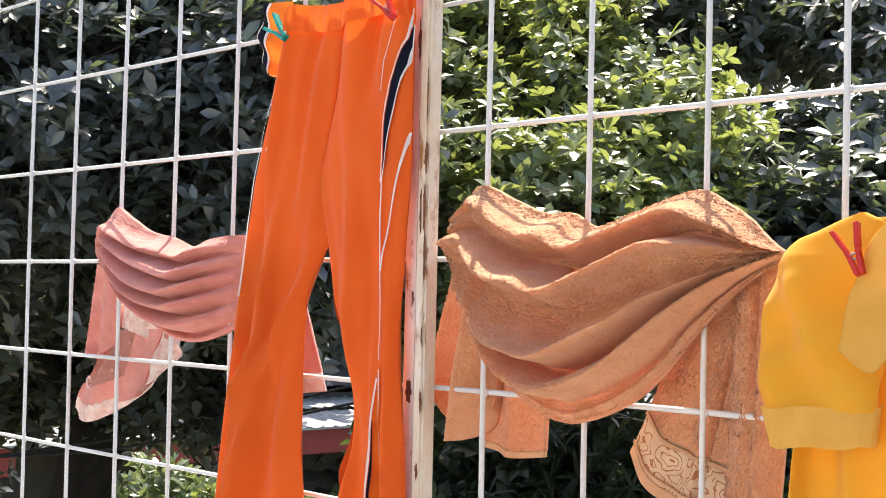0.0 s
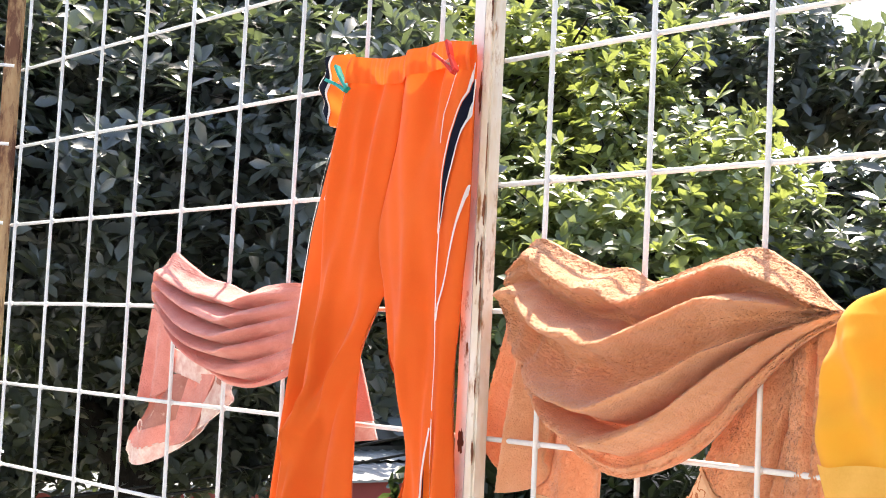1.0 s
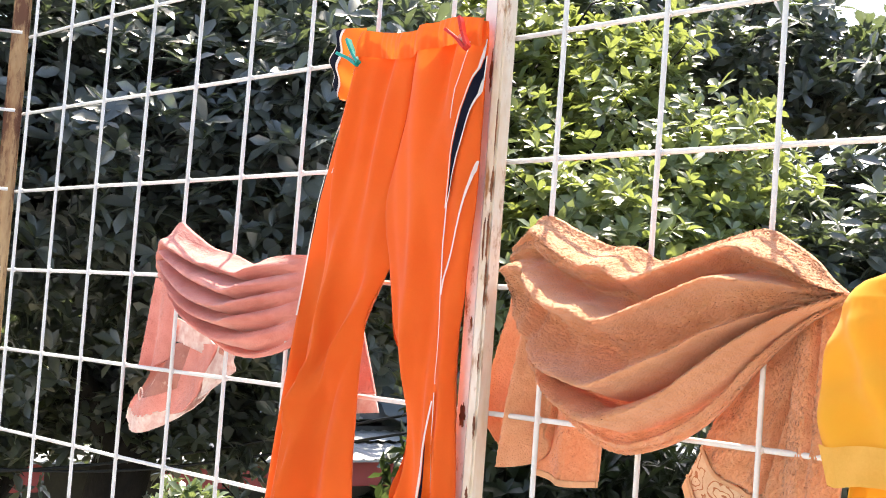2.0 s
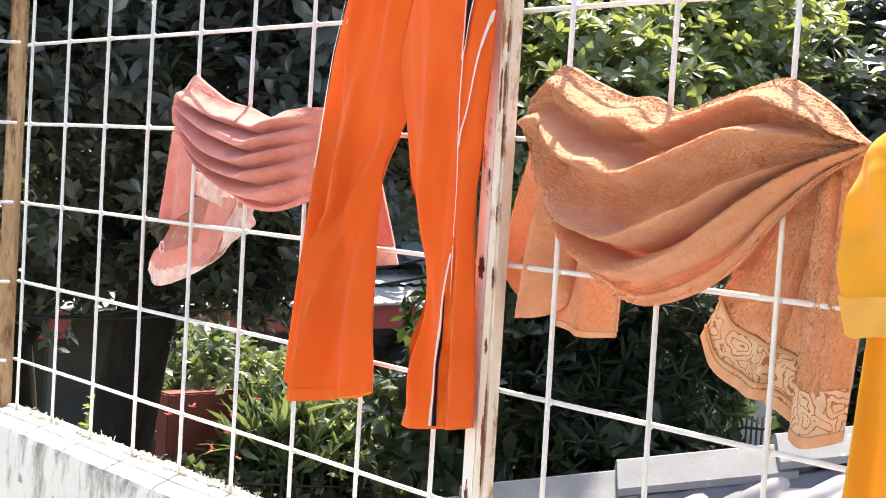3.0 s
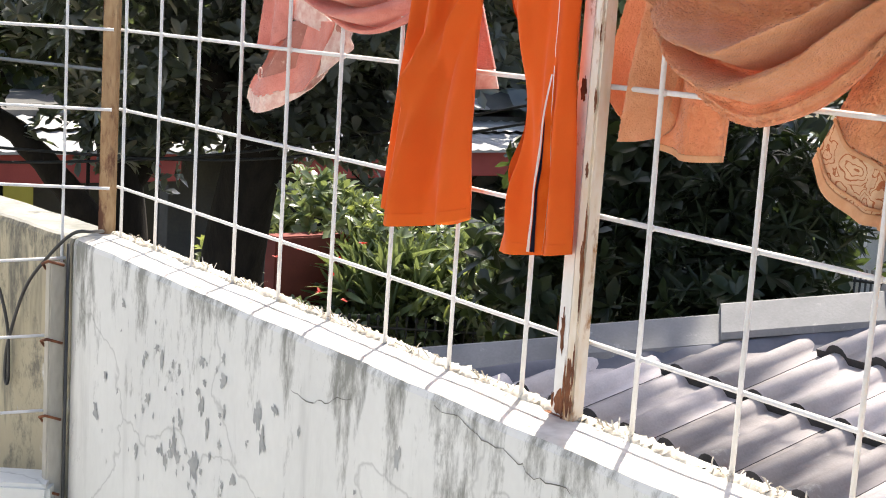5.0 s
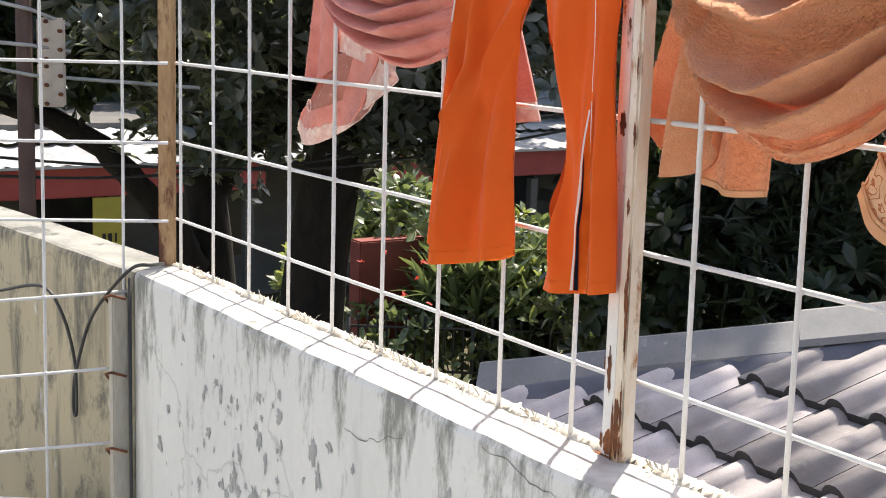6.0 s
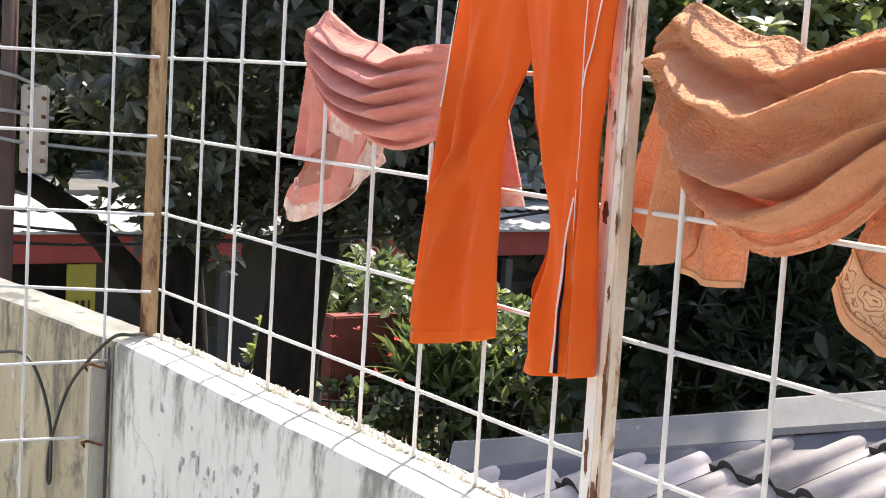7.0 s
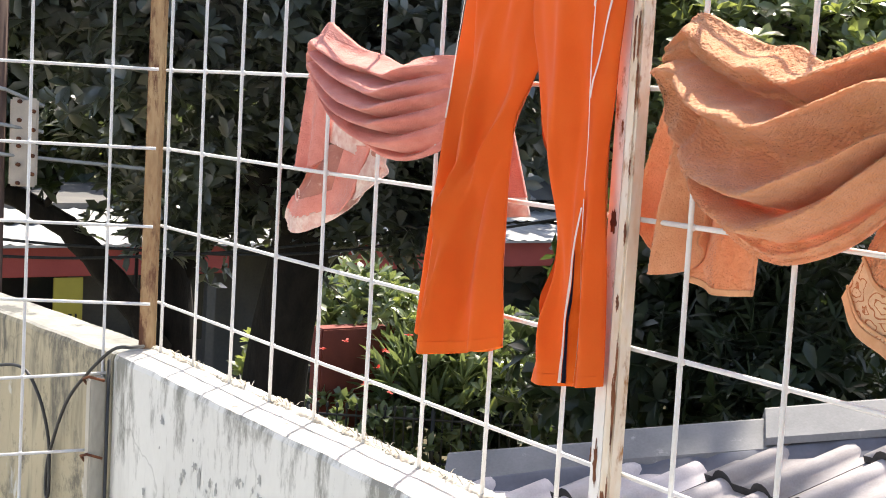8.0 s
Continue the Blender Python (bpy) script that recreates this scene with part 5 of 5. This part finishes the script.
def tree(label, trunk, limbs, blobs, density, size, per, material, seed, kind="leaf", spread=0.9, droop=0.5):
    thing = empty("tree", label, "tree", "trees behind the fence")
    rng = np.random.default_rng(seed)
    pts = spline(trunk[0], 26)
    part_of("trunk", *tube(pts, trunk[1], 14, trunk[2] / trunk[1]), M_BARK, thing, "dark rough trunk")
    for points, r0, r1 in limbs:
        limb(thing, points, r0, r1)
    spots, ups = crown_spots(blobs, density, rng)
    v, q, t = leaves(spots, ups, size, per, kind, rng, spread, droop)
    tagged(leaf_object("crown", v, q, t, material, thing, "uneven crown of glossy leaves"), kind="stuff")
    # twigs inside the crown
    tv, tf = [], []
    for i in rng.choice(len(spots), min(260, len(spots)), replace=False):
        p = spots[i]
        k = min(range(len(blobs)), key=lambda b: sum((p[c] - blobs[b][c]) ** 2 for c in range(3)))
        c = np.array(blobs[k][:3]) * 0.6 + p * 0.4
        a, f = tube([c, (c + p) / 2 + rng.normal(0, 0.08, 3), p], 0.012, 4, 0.4)
        o = len(tv)
        tv += a
        tf += [tuple(o + j for j in g) for g in f]
    tagged(part_of("twig_mass", tv, tf, M_BARK, thing, "thin dark twigs"), kind="stuff")
    return thing


GROUND = -3.7


def at_view(az, el, d):
    """A place by its bearing, its elevation and its distance over the ground from the terrace's edge."""
    az, el = 156.2 + (az - 156.2) * 0.947, el * 0.96
    return (1.14 + d * math.cos(radians(az)), -1.10 + d * math.sin(radians(az)), 1.535 + d * math.tan(radians(el)))


def blob(az, el, d, rx, ry, rz):
    return (*at_view(az, el, d), rx, ry, rz)


def tiers(az0, az1, rows, seed, size):
    """Leaf masses in tiers that step back as they rise, as a crown does."""
    rng = random.Random(seed)
    out = []
    for el, d, step in rows:
        az = az0 + rng.uniform(0, step)
        while az < az1:
            r = size * rng.uniform(0.7, 1.2)
            out.append(blob(az, el + rng.uniform(-1.3, 1.3), d + rng.uniform(-0.5, 0.5), r, r, r * rng.uniform(0.55, 0.8)))
            az += step * rng.uniform(0.8, 1.25)
    return out


# broad dark tree on the far side of the lane
tree("tall dark broad-leaved tree with a forked trunk", ([at_view(152, -22, 13), at_view(151.5, -12, 13), at_view(150.5, -5, 12.5), at_view(150, 4, 12)], 0.36, 0.2),
     [([at_view(151, -9, 13), at_view(148, -2, 12), at_view(144, 3, 10.5)], 0.16, 0.05), ([at_view(150.5, -6, 12.6), at_view(156, 1, 11), at_view(160, 6, 10)], 0.15, 0.05)],
     tiers(146.4, 156, [(-5.0, 12.9, 2.4), (-2.5, 12.5, 2.6)], 1, 0.6) + tiers(142, 156, [(0.5, 11.5, 3.2)], 21, 0.75) + tiers(152.6, 157.4, [(-4.0, 13.2, 1.5)], 33, 0.34) + [blob(153.2 + 0.75 * k, -5.2, 13.2, 0.30, 0.30, 0.13) for k in range(6)] + tiers(141, 166, [(3.5, 10.2, 3.6), (6.0, 9.2, 4.0), (9.5, 9.5, 4.5), (14, 10.6, 5), (18.5, 11.8, 5)], 2, 0.85)
     # unseen leaf masses hung overhead, added to shade the roof and parapet
     + [(-4.55, 4.5, 6.9, 0.6, 0.6, 0.4), (-4.4, 4.15, 7.0, 0.55, 0.55, 0.4), (-4.75, 4.2, 7.1, 0.6, 0.6, 0.4), (-4.6, 4.4, 7.3, 0.6, 0.6, 0.4), (-5.1, 4.6, 7.0, 0.7, 0.7, 0.4), (-6.6, 4.2, 7.3, 1.0, 1.0, 0.7), (-5.4, 2.6, 7.2, 1.0, 1.0, 0.7)],
     50, 0.15, 7, M_LEAF, 11)
# brighter tree, smaller leaves, in the sun
tree("sunlit light-green tree with small leaves", ([at_view(131, -20, 14), at_view(131, -8, 14), at_view(130.5, 3, 13.5)], 0.2, 0.1),
     [([at_view(131, -5, 14), at_view(134, 3, 12.5), at_view(136, 8, 11.5)], 0.09, 0.03), ([at_view(131, -3, 14), at_view(127, 1, 12.5), at_view(124, 3, 12)], 0.09, 0.03)],
     tiers(130, 139, [(11.5, 12.2, 3.6)], 3, 0.7) + tiers(125, 139, [(7.5, 11.3, 3.2), (3.5, 10.5, 3.2)], 4, 0.7) + tiers(123, 138, [(0, 10.6, 3.6)], 5, 0.65),
     56, 0.125, 8, M_LEAF_LIGHT, 12, "round", 0.9)
# dark tree to the side of it, behind
tree("tall dark tree with drooping leaf whorls", ([at_view(121, -20, 15), at_view(121, -6, 15), at_view(121.5, 8, 14)], 0.28, 0.14),
     [([at_view(121, -2, 15), at_view(125, 7, 13.5), at_view(129, 12, 13)], 0.12, 0.04), ([at_view(121, 0, 15), at_view(117, 7, 13.5), at_view(113, 9, 13)], 0.12, 0.04)],
     tiers(112, 124, [(-3, 12.6, 4.5), (1.5, 11.8, 4.2), (6, 12.6, 4.2)], 6, 1.0) + tiers(112, 141, [(11, 13.8, 4.4)], 7, 1.05) + tiers(128, 142, [(16, 15, 4.6)], 8, 1.1),
     46, 0.18, 7, M_LEAF, 13, "leaf", 1.0)
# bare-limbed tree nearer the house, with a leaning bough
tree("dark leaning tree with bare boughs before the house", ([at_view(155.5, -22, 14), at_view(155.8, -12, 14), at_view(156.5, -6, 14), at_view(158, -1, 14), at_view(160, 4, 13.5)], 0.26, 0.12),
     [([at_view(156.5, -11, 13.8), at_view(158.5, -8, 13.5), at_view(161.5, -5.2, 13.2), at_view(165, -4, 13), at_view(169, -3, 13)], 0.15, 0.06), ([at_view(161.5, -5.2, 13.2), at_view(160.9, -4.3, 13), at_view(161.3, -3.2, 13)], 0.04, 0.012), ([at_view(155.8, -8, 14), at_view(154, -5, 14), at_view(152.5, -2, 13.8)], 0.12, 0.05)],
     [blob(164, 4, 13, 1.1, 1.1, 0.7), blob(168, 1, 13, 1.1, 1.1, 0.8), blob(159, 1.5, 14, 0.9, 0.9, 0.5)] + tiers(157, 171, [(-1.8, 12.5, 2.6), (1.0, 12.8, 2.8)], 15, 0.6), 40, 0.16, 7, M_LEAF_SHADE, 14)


def shrub(label, az, el, d, r, h, size, per, material, count, seed, kind="leaf", spread=0.7, lift=0.9):
    thing = empty("shrub", label, "shrub", "garden shrubs")
    rng = np.random.default_rng(seed)
    c = np.array(at_view(az, el, d))
    p = rng.normal(size=(count, 3))
    p /= np.linalg.norm(p, axis=1, keepdims=True)
    p *= (0.45 + 0.55 * rng.random(count))[:, None]
    spots = c + p * np.array((r, r, h))
    ups = p * 0.7 + np.array((0, 0, lift)) + 0.3 * rng.normal(size=p.shape)
    leaf_object("foliage", *leaves(spots, ups, size, per, kind, rng, spread), material, thing, "")
    pts = [(c[0] + 0.1 * math.sin(k), c[1] + 0.1 * math.cos(k), GROUND + (c[2] - GROUND) * k / 4) for k in range(5)]
    part_of("stem", *tube(pts, 0.035, 6, 0.5), M_BARK, thing, "thin brown stem")
    return thing


shrub("pale variegated garden shrub", 148.3, -8.9, 20, 1.1, 0.7, 0.22, 7, M_LEAF_GARDEN, 170, 31)
shrub("spiky strap-leaved garden plant", 144.6, -11.7, 18.8, 0.9, 0.55, 0.55, 9, M_LEAF_GARDEN, 60, 32, "blade", 0.45, 1.6)
shrub("pale airy garden shrub with small leaves", 144.4, -9.2, 19.4, 0.9, 0.6, 0.15, 8, M_LEAF_LIGHT, 120, 38)
shrub("glossy dark garden shrub", 141.3, -11.0, 19.2, 1.0, 0.8, 0.22, 6, M_LEAF_GARDEN, 170, 33)
shrub("pale variegated shrub behind the iron fence", 142.2, -12.0, 18.4, 0.7, 0.55, 0.17, 7, M_LEAF_LIGHT, 110, 39)
shrub("small yellow-green potted shrub", 151.9, -12.0, 16, 0.38, 0.55, 0.16, 7, M_LEAF_LIGHT, 60, 34)
shrub("low bright bedding plant", 144.4, -13.9, 18.7, 1.1, 0.38, 0.18, 7, M_LEAF_LIGHT, 150, 35)
shrub("low leafy bedding plant", 147.5, -13.6, 18.6, 0.9, 0.40, 0.20, 7, M_LEAF_GARDEN, 120, 36)
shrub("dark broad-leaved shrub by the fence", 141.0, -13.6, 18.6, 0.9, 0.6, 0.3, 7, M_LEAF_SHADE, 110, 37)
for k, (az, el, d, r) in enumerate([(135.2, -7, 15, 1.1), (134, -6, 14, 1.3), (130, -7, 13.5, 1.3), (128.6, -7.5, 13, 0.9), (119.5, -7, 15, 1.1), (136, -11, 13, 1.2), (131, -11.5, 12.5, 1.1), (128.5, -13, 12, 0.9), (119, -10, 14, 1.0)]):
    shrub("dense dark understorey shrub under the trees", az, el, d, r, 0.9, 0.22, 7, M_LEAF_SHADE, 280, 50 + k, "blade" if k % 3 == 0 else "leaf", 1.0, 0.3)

shrub("sunlit yellow-green sapling crown", 157.2, -4.0, 14.5, 0.42, 0.55, 0.17, 7, M_LEAF_LIGHT, 70, 71)


def flowers():
    rng = np.random.default_rng(61)
    c = np.array(at_view(147.2, -11.3, 17.6))
    spots = c + rng.normal(0, 1, (7, 3)) * np.array((0.32, 0.32, 0.28))
    ob = leaf_object("flower", *leaves(spots, np.tile((0, 0, 1.0), (7, 1)), 0.06, 6, "round", rng, 1.0), M_FLOWER, None, "small red garden flowers on tall stems")
    return tagged(ob, "", "flowers", "", "stuff")


flowers()

# ---- the house across the garden ----
HX = -19.5
house = empty("house", "single-storey house with a red fascia, white canopy and pale tiled roof", "house")
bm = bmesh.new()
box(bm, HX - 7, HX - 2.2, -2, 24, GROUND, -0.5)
part("wall", bm, M_DARK_WALL, house, "house wall darkened for canopy shade")
bm = bmesh.new()
box(bm, HX - 0.12, HX, 1.5, 9.05, -1.43, -0.97, None, 0.02)
part("fascia", bm, M_RED_PAINT, house, "red painted fascia board")
bm = bmesh.new()
box(bm, HX - 0.12, HX, 11.2, 22.0, -1.43, -0.97, None, 0.02)
part("fascia", bm, M_RED_PAINT, house, "red painted fascia board")
for x0, z0, x1, z1, mat, text in ((HX + 0.15, -0.93, HX - 1.4, -0.78, M_FAR_TILE, "grey lower canopy sheet"), (HX - 1.3, -0.72, HX - 2.6, -0.55, M_WHITE_SHEET, "white ribbed sheet canopy")):
    verts = []
    for y in np.arange(1.2, 22.3, 0.1):
        h = 0.03 if round(y * 10) % 3 == 0 else 0.0
        verts += [(x0, y, z0 + h), (x1, y, z1 + h)]
    part_of("canopy", verts, grid_faces(2, len(verts) // 2), mat, house, text, False)
bm = bmesh.new()
box(bm, HX - 0.02, HX + 0.16, 1.2, 22.2, -0.965, -0.925)
part("gutter", bm, M_WHITE_SHEET, house, "thin white gutter")
for y in (4.2, 6.5, 9.0, 12.5, 15.5):
    w = empty("window", "", "")
    w.parent = house
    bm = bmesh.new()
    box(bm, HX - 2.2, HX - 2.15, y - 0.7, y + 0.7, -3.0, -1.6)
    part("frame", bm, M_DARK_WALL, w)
    bm = bmesh.new()
    box(bm, HX - 2.15, HX - 2.14, y - 0.62, y + 0.62, -2.92, -1.68)
    part("pane", bm, M_GLASS_DARK, w)
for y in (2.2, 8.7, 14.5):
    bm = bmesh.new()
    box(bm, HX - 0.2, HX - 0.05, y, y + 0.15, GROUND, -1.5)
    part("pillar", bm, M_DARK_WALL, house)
# tiled main roof, tile by tile in courses
ROOF_TILT = radians(24)
RT = Vector((-math.cos(ROOF_TILT), 0, math.sin(ROOF_TILT)))
base_roof = [(HX - 1.9, 9.9, -0.33), (HX - 1.9, 24, -0.33), (HX - 9, 24, -0.33 + 7.1 * math.tan(ROOF_TILT)), (HX - 9, 9.9, -0.33 + 7.1 * math.tan(ROOF_TILT))]
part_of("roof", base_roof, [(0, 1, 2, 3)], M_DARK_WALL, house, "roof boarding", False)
sign = empty("sign_board", "small yellow sign board with black lettering under the fascia", "sign")
bm = bmesh.new()
box(bm, HX - 0.06, HX - 0.02, 6.14, 6.60, -2.20, -1.45, None, 0.006)
part("board", bm, M_SIGN, sign)
for k, (a, b) in enumerate(((6.28, 6.33), (6.37, 6.43), (6.48, 6.51))):
    bm = bmesh.new()
    box(bm, HX - 0.019, HX - 0.012, a, b, -2.15, -2.01)
    part("mark", bm, M_INK, sign, "black painted bar")

# garden wall, iron fence and pale columns
bm = bmesh.new()
box(bm, -15.2, -14.9, 8.2, 9.4, GROUND, -1.55, None, 0.02)
tagged(part("garden_wall", bm, M_BRICK_RED, None, "short dark red painted garden wall"), "", "wall", "", "structure")
iron = empty("garden_fence", "black iron garden fence with spear-point bars", "fence")
F0, F1 = Vector(at_view(150, 0, 18)), Vector(at_view(139, 0, 18))
F0.z = F1.z = 0
bar_v, bar_f = tube([(0, 0, 0), (0, 0, 0.80)], 0.014, 6)
o = len(bar_v)
tip_v, tip_f = tube([(0, 0, 0.78), (0, 0, 0.84), (0, 0, 0.85)], 0.03, 6, 0.05)
BAR = mesh_of("bar", bar_v + tip_v, list(bar_f) + [tuple(o + j for j in f) for f in tip_f], M_IRON)
for k in range(27):
    q = F0.lerp(F1, k / 26)
    ob = under(new("bar", BAR), iron)
    ob.location = (q.x, q.y, GROUND + 0.45)
for z in (0.55, 1.13):
    part_of("rail", *tube([(F0.x, F0.y, GROUND + z), (F1.x, F1.y, GROUND + z)], 0.018, 6), M_IRON, iron)
for k in range(0, 27, 13):
    q = F0.lerp(F1, k / 26)
    part_of("stand", *tube([(q.x, q.y, GROUND), (q.x, q.y, GROUND + 1.25)], 0.03, 6), M_IRON, iron)
villa = empty("house", "white columned house front beyond the trees", "house")
for az in (125.9, 124.9):
    p = at_view(az, 0, 24)
    part_of("column", *tube([(p[0], p[1], GROUND), (p[0], p[1], -0.6)], 0.2, 12), M_WHITE_SHEET, villa, "white round column")
p, q = at_view(129, 0, 26), at_view(116, 0, 26)
part_of("wall", [(p[0], p[1], GROUND), (q[0], q[1], GROUND), (q[0], q[1], -0.3), (p[0], p[1], -0.3), (p[0] - 0.5, p[1] + 3, GROUND), (q[0] - 0.5, q[1] + 3, GROUND), (q[0] - 0.5, q[1] + 3, -0.3), (p[0] - 0.5, p[1] + 3, -0.3)],
        [(0, 1, 2, 3), (3, 2, 6, 7), (1, 5, 6, 2), (4, 0, 3, 7)], M_WHITE_SHEET, villa, "white house wall", False)
rail = empty("railing", "black iron railing before the white house", "fence")
for k in range(14):
    p = at_view(124.7 - 0.22 * k, 0, 23.5)
    part_of("bar", *tube([(p[0], p[1], GROUND), (p[0], p[1], -2.1)], 0.02, 5), M_IRON, rail)
p, q = at_view(124.9, 0, 23.5), at_view(121.6, 0, 23.5)
part_of("rail", *tube([(p[0], p[1], -2.3), (q[0], q[1], -2.3)], 0.025, 5), M_IRON, rail)

# utility pole with insulator boards and brackets
pole = empty("utility_pole", "brown utility pole with drilled cream boards and wire brackets", "pole")
PX, PY, _ = at_view(163.3, 0, 8.0)
part_of("pole", *tube([(PX, PY, GROUND), (PX, PY, 3.2)], 0.045, 12), M_BROWN_POLE, pole, "brown round pole")
for z, h in ((1.32, 0.24), (1.08, 0.24)):
    bm = bmesh.new()
    box(bm, -0.012, 0.012, -0.075, 0.075, -h / 2, h / 2, None, 0.011)
    bmesh.ops.transform(bm, matrix=pose(PX + 0.08, PY + 0.12, z, 0, 0, -25), verts=bm.verts)
    b = part("board", bm, M_CREAM, pole, "cream drilled board")
    for k in range(5):
        part_of("bolt", *tube([(PX + 0.09 + 0.02 * (k % 2), PY + 0.085 + 0.07 * (k % 2), z - 0.10 + 0.05 * k), (PX + 0.115 + 0.02 * (k % 2), PY + 0.085 + 0.07 * (k % 2), z - 0.10 + 0.05 * k)], 0.011, 8), M_RUST, b, "dark bolt")
for z0, z1, l in ((1.56, 1.40, 0.0), (1.32, 1.26, 0.0), (1.20, 1.06, 0.75)):
    part_of("bracket", *tube([(PX, PY - 0.35, z0), (PX + 0.06, PY + 0.02, (z0 + z1) / 2), (PX + 0.1, PY + 0.22 + l, z1)], 0.011, 6), M_PIPE, pole, "grey bracket arm")


def wire(points, r=0.009, label="thin black overhead cable against the trees"):
    return tagged(part_of("overhead_cable", *tube(spline(points, 40), r, 6), M_BLACK, None, label), "", "cable", "overhead cables")


wire([(-2.6, 3.0, 3.50), (-1.746, 3, 3.035), (-1.238, 3, 2.755), (0.6, 3.0, 1.75), (2.0, 3.0, roof_z(3.0) + 0.09)], 0.008)
wire([at_view(168, -6.0, 11), at_view(160, -6.7, 11.5), at_view(150, -6.6, 12), at_view(138, -4.2, 12)], 0.012)
wire([at_view(168, -6.9, 11), at_view(160, -7.2, 11.5), at_view(150, -6.2, 12), at_view(138, -3.4, 12)], 0.012)
wire([at_view(170, 13, 8), at_view(158, 12.6, 8.5), at_view(150, 10.5, 9), at_view(140, 9, 9)], 0.009)

# ---- ground ----
rng = np.random.default_rng(77)
nx = 60
gx, gy = np.meshgrid(np.linspace(-1, 1, nx), np.linspace(-1, 1, nx))
gx, gy = np.sign(gx) * abs(gx) ** 3 * 900 - 8, np.sign(gy) * abs(gy) ** 3 * 900 + 6
part_ground = part_of("ground", np.stack([gx, gy, GROUND + 0.03 * np.sin(gx * 1.3) * np.sin(gy * 1.1)], -1).reshape(-1, 3).tolist(), grid_faces(nx, nx), M_GROUND, None, "shaded garden soil with patches of grass")
tagged(part_ground, "", "ground", "", "structure")
hedge_rng = np.random.default_rng(78)
n = 2600
az = hedge_rng.uniform(112, 172, n)
d = hedge_rng.uniform(29, 36, n)
el_top = 7 + 5 * np.sin(az * 0.4) + 3 * np.sin(az * 1.3)
hz = GROUND + hedge_rng.random(n) ** 0.8 * (np.tan(np.radians(el_top)) * d + 5.2)
spots = np.stack([1.05 + d * np.cos(np.radians(az)), -1.05 + d * np.sin(np.radians(az)), hz], -1)
woods = leaf_object("far_trees", *leaves(spots, hedge_rng.normal(size=(n, 3)) + np.array((0.3, -0.3, 0.8)), 0.75, 6, "round", hedge_rng, 1.0), M_LEAF, None, "dense belt of trees beyond the houses")
tagged(woods, "", "trees", "", "stuff")

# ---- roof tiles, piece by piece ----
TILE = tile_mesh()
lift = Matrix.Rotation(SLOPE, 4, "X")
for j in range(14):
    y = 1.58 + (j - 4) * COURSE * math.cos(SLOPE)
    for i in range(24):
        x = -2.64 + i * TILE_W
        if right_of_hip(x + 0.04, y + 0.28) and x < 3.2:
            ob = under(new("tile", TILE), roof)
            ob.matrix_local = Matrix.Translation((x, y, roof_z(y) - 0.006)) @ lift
FAR_TILE_V = [(0, 0.0, 0.03), (0, 0.30, 0.03), (0, 0.15, 0.07), (-0.36, 0.0, 0.0), (-0.36, 0.30, 0.0), (-0.36, 0.15, 0.04), (0, 0.0, 0.0), (0, 0.30, 0.0)]
FAR_TILE = mesh_of("tile", FAR_TILE_V, [(0, 2, 5, 3), (2, 1, 4, 5), (6, 7, 1, 2, 0)], M_FAR_TILE)
turn = Matrix.Rotation(ROOF_TILT, 4, "Y")
for j in range(13):
    for i in range(22):
        p = Vector((HX - 1.85, 10.2 + 0.30 * i, -0.33)) + RT * (0.32 * j)
        ob = under(new("tile", FAR_TILE), house)
        ob.matrix_local = Matrix.Translation(p) @ turn
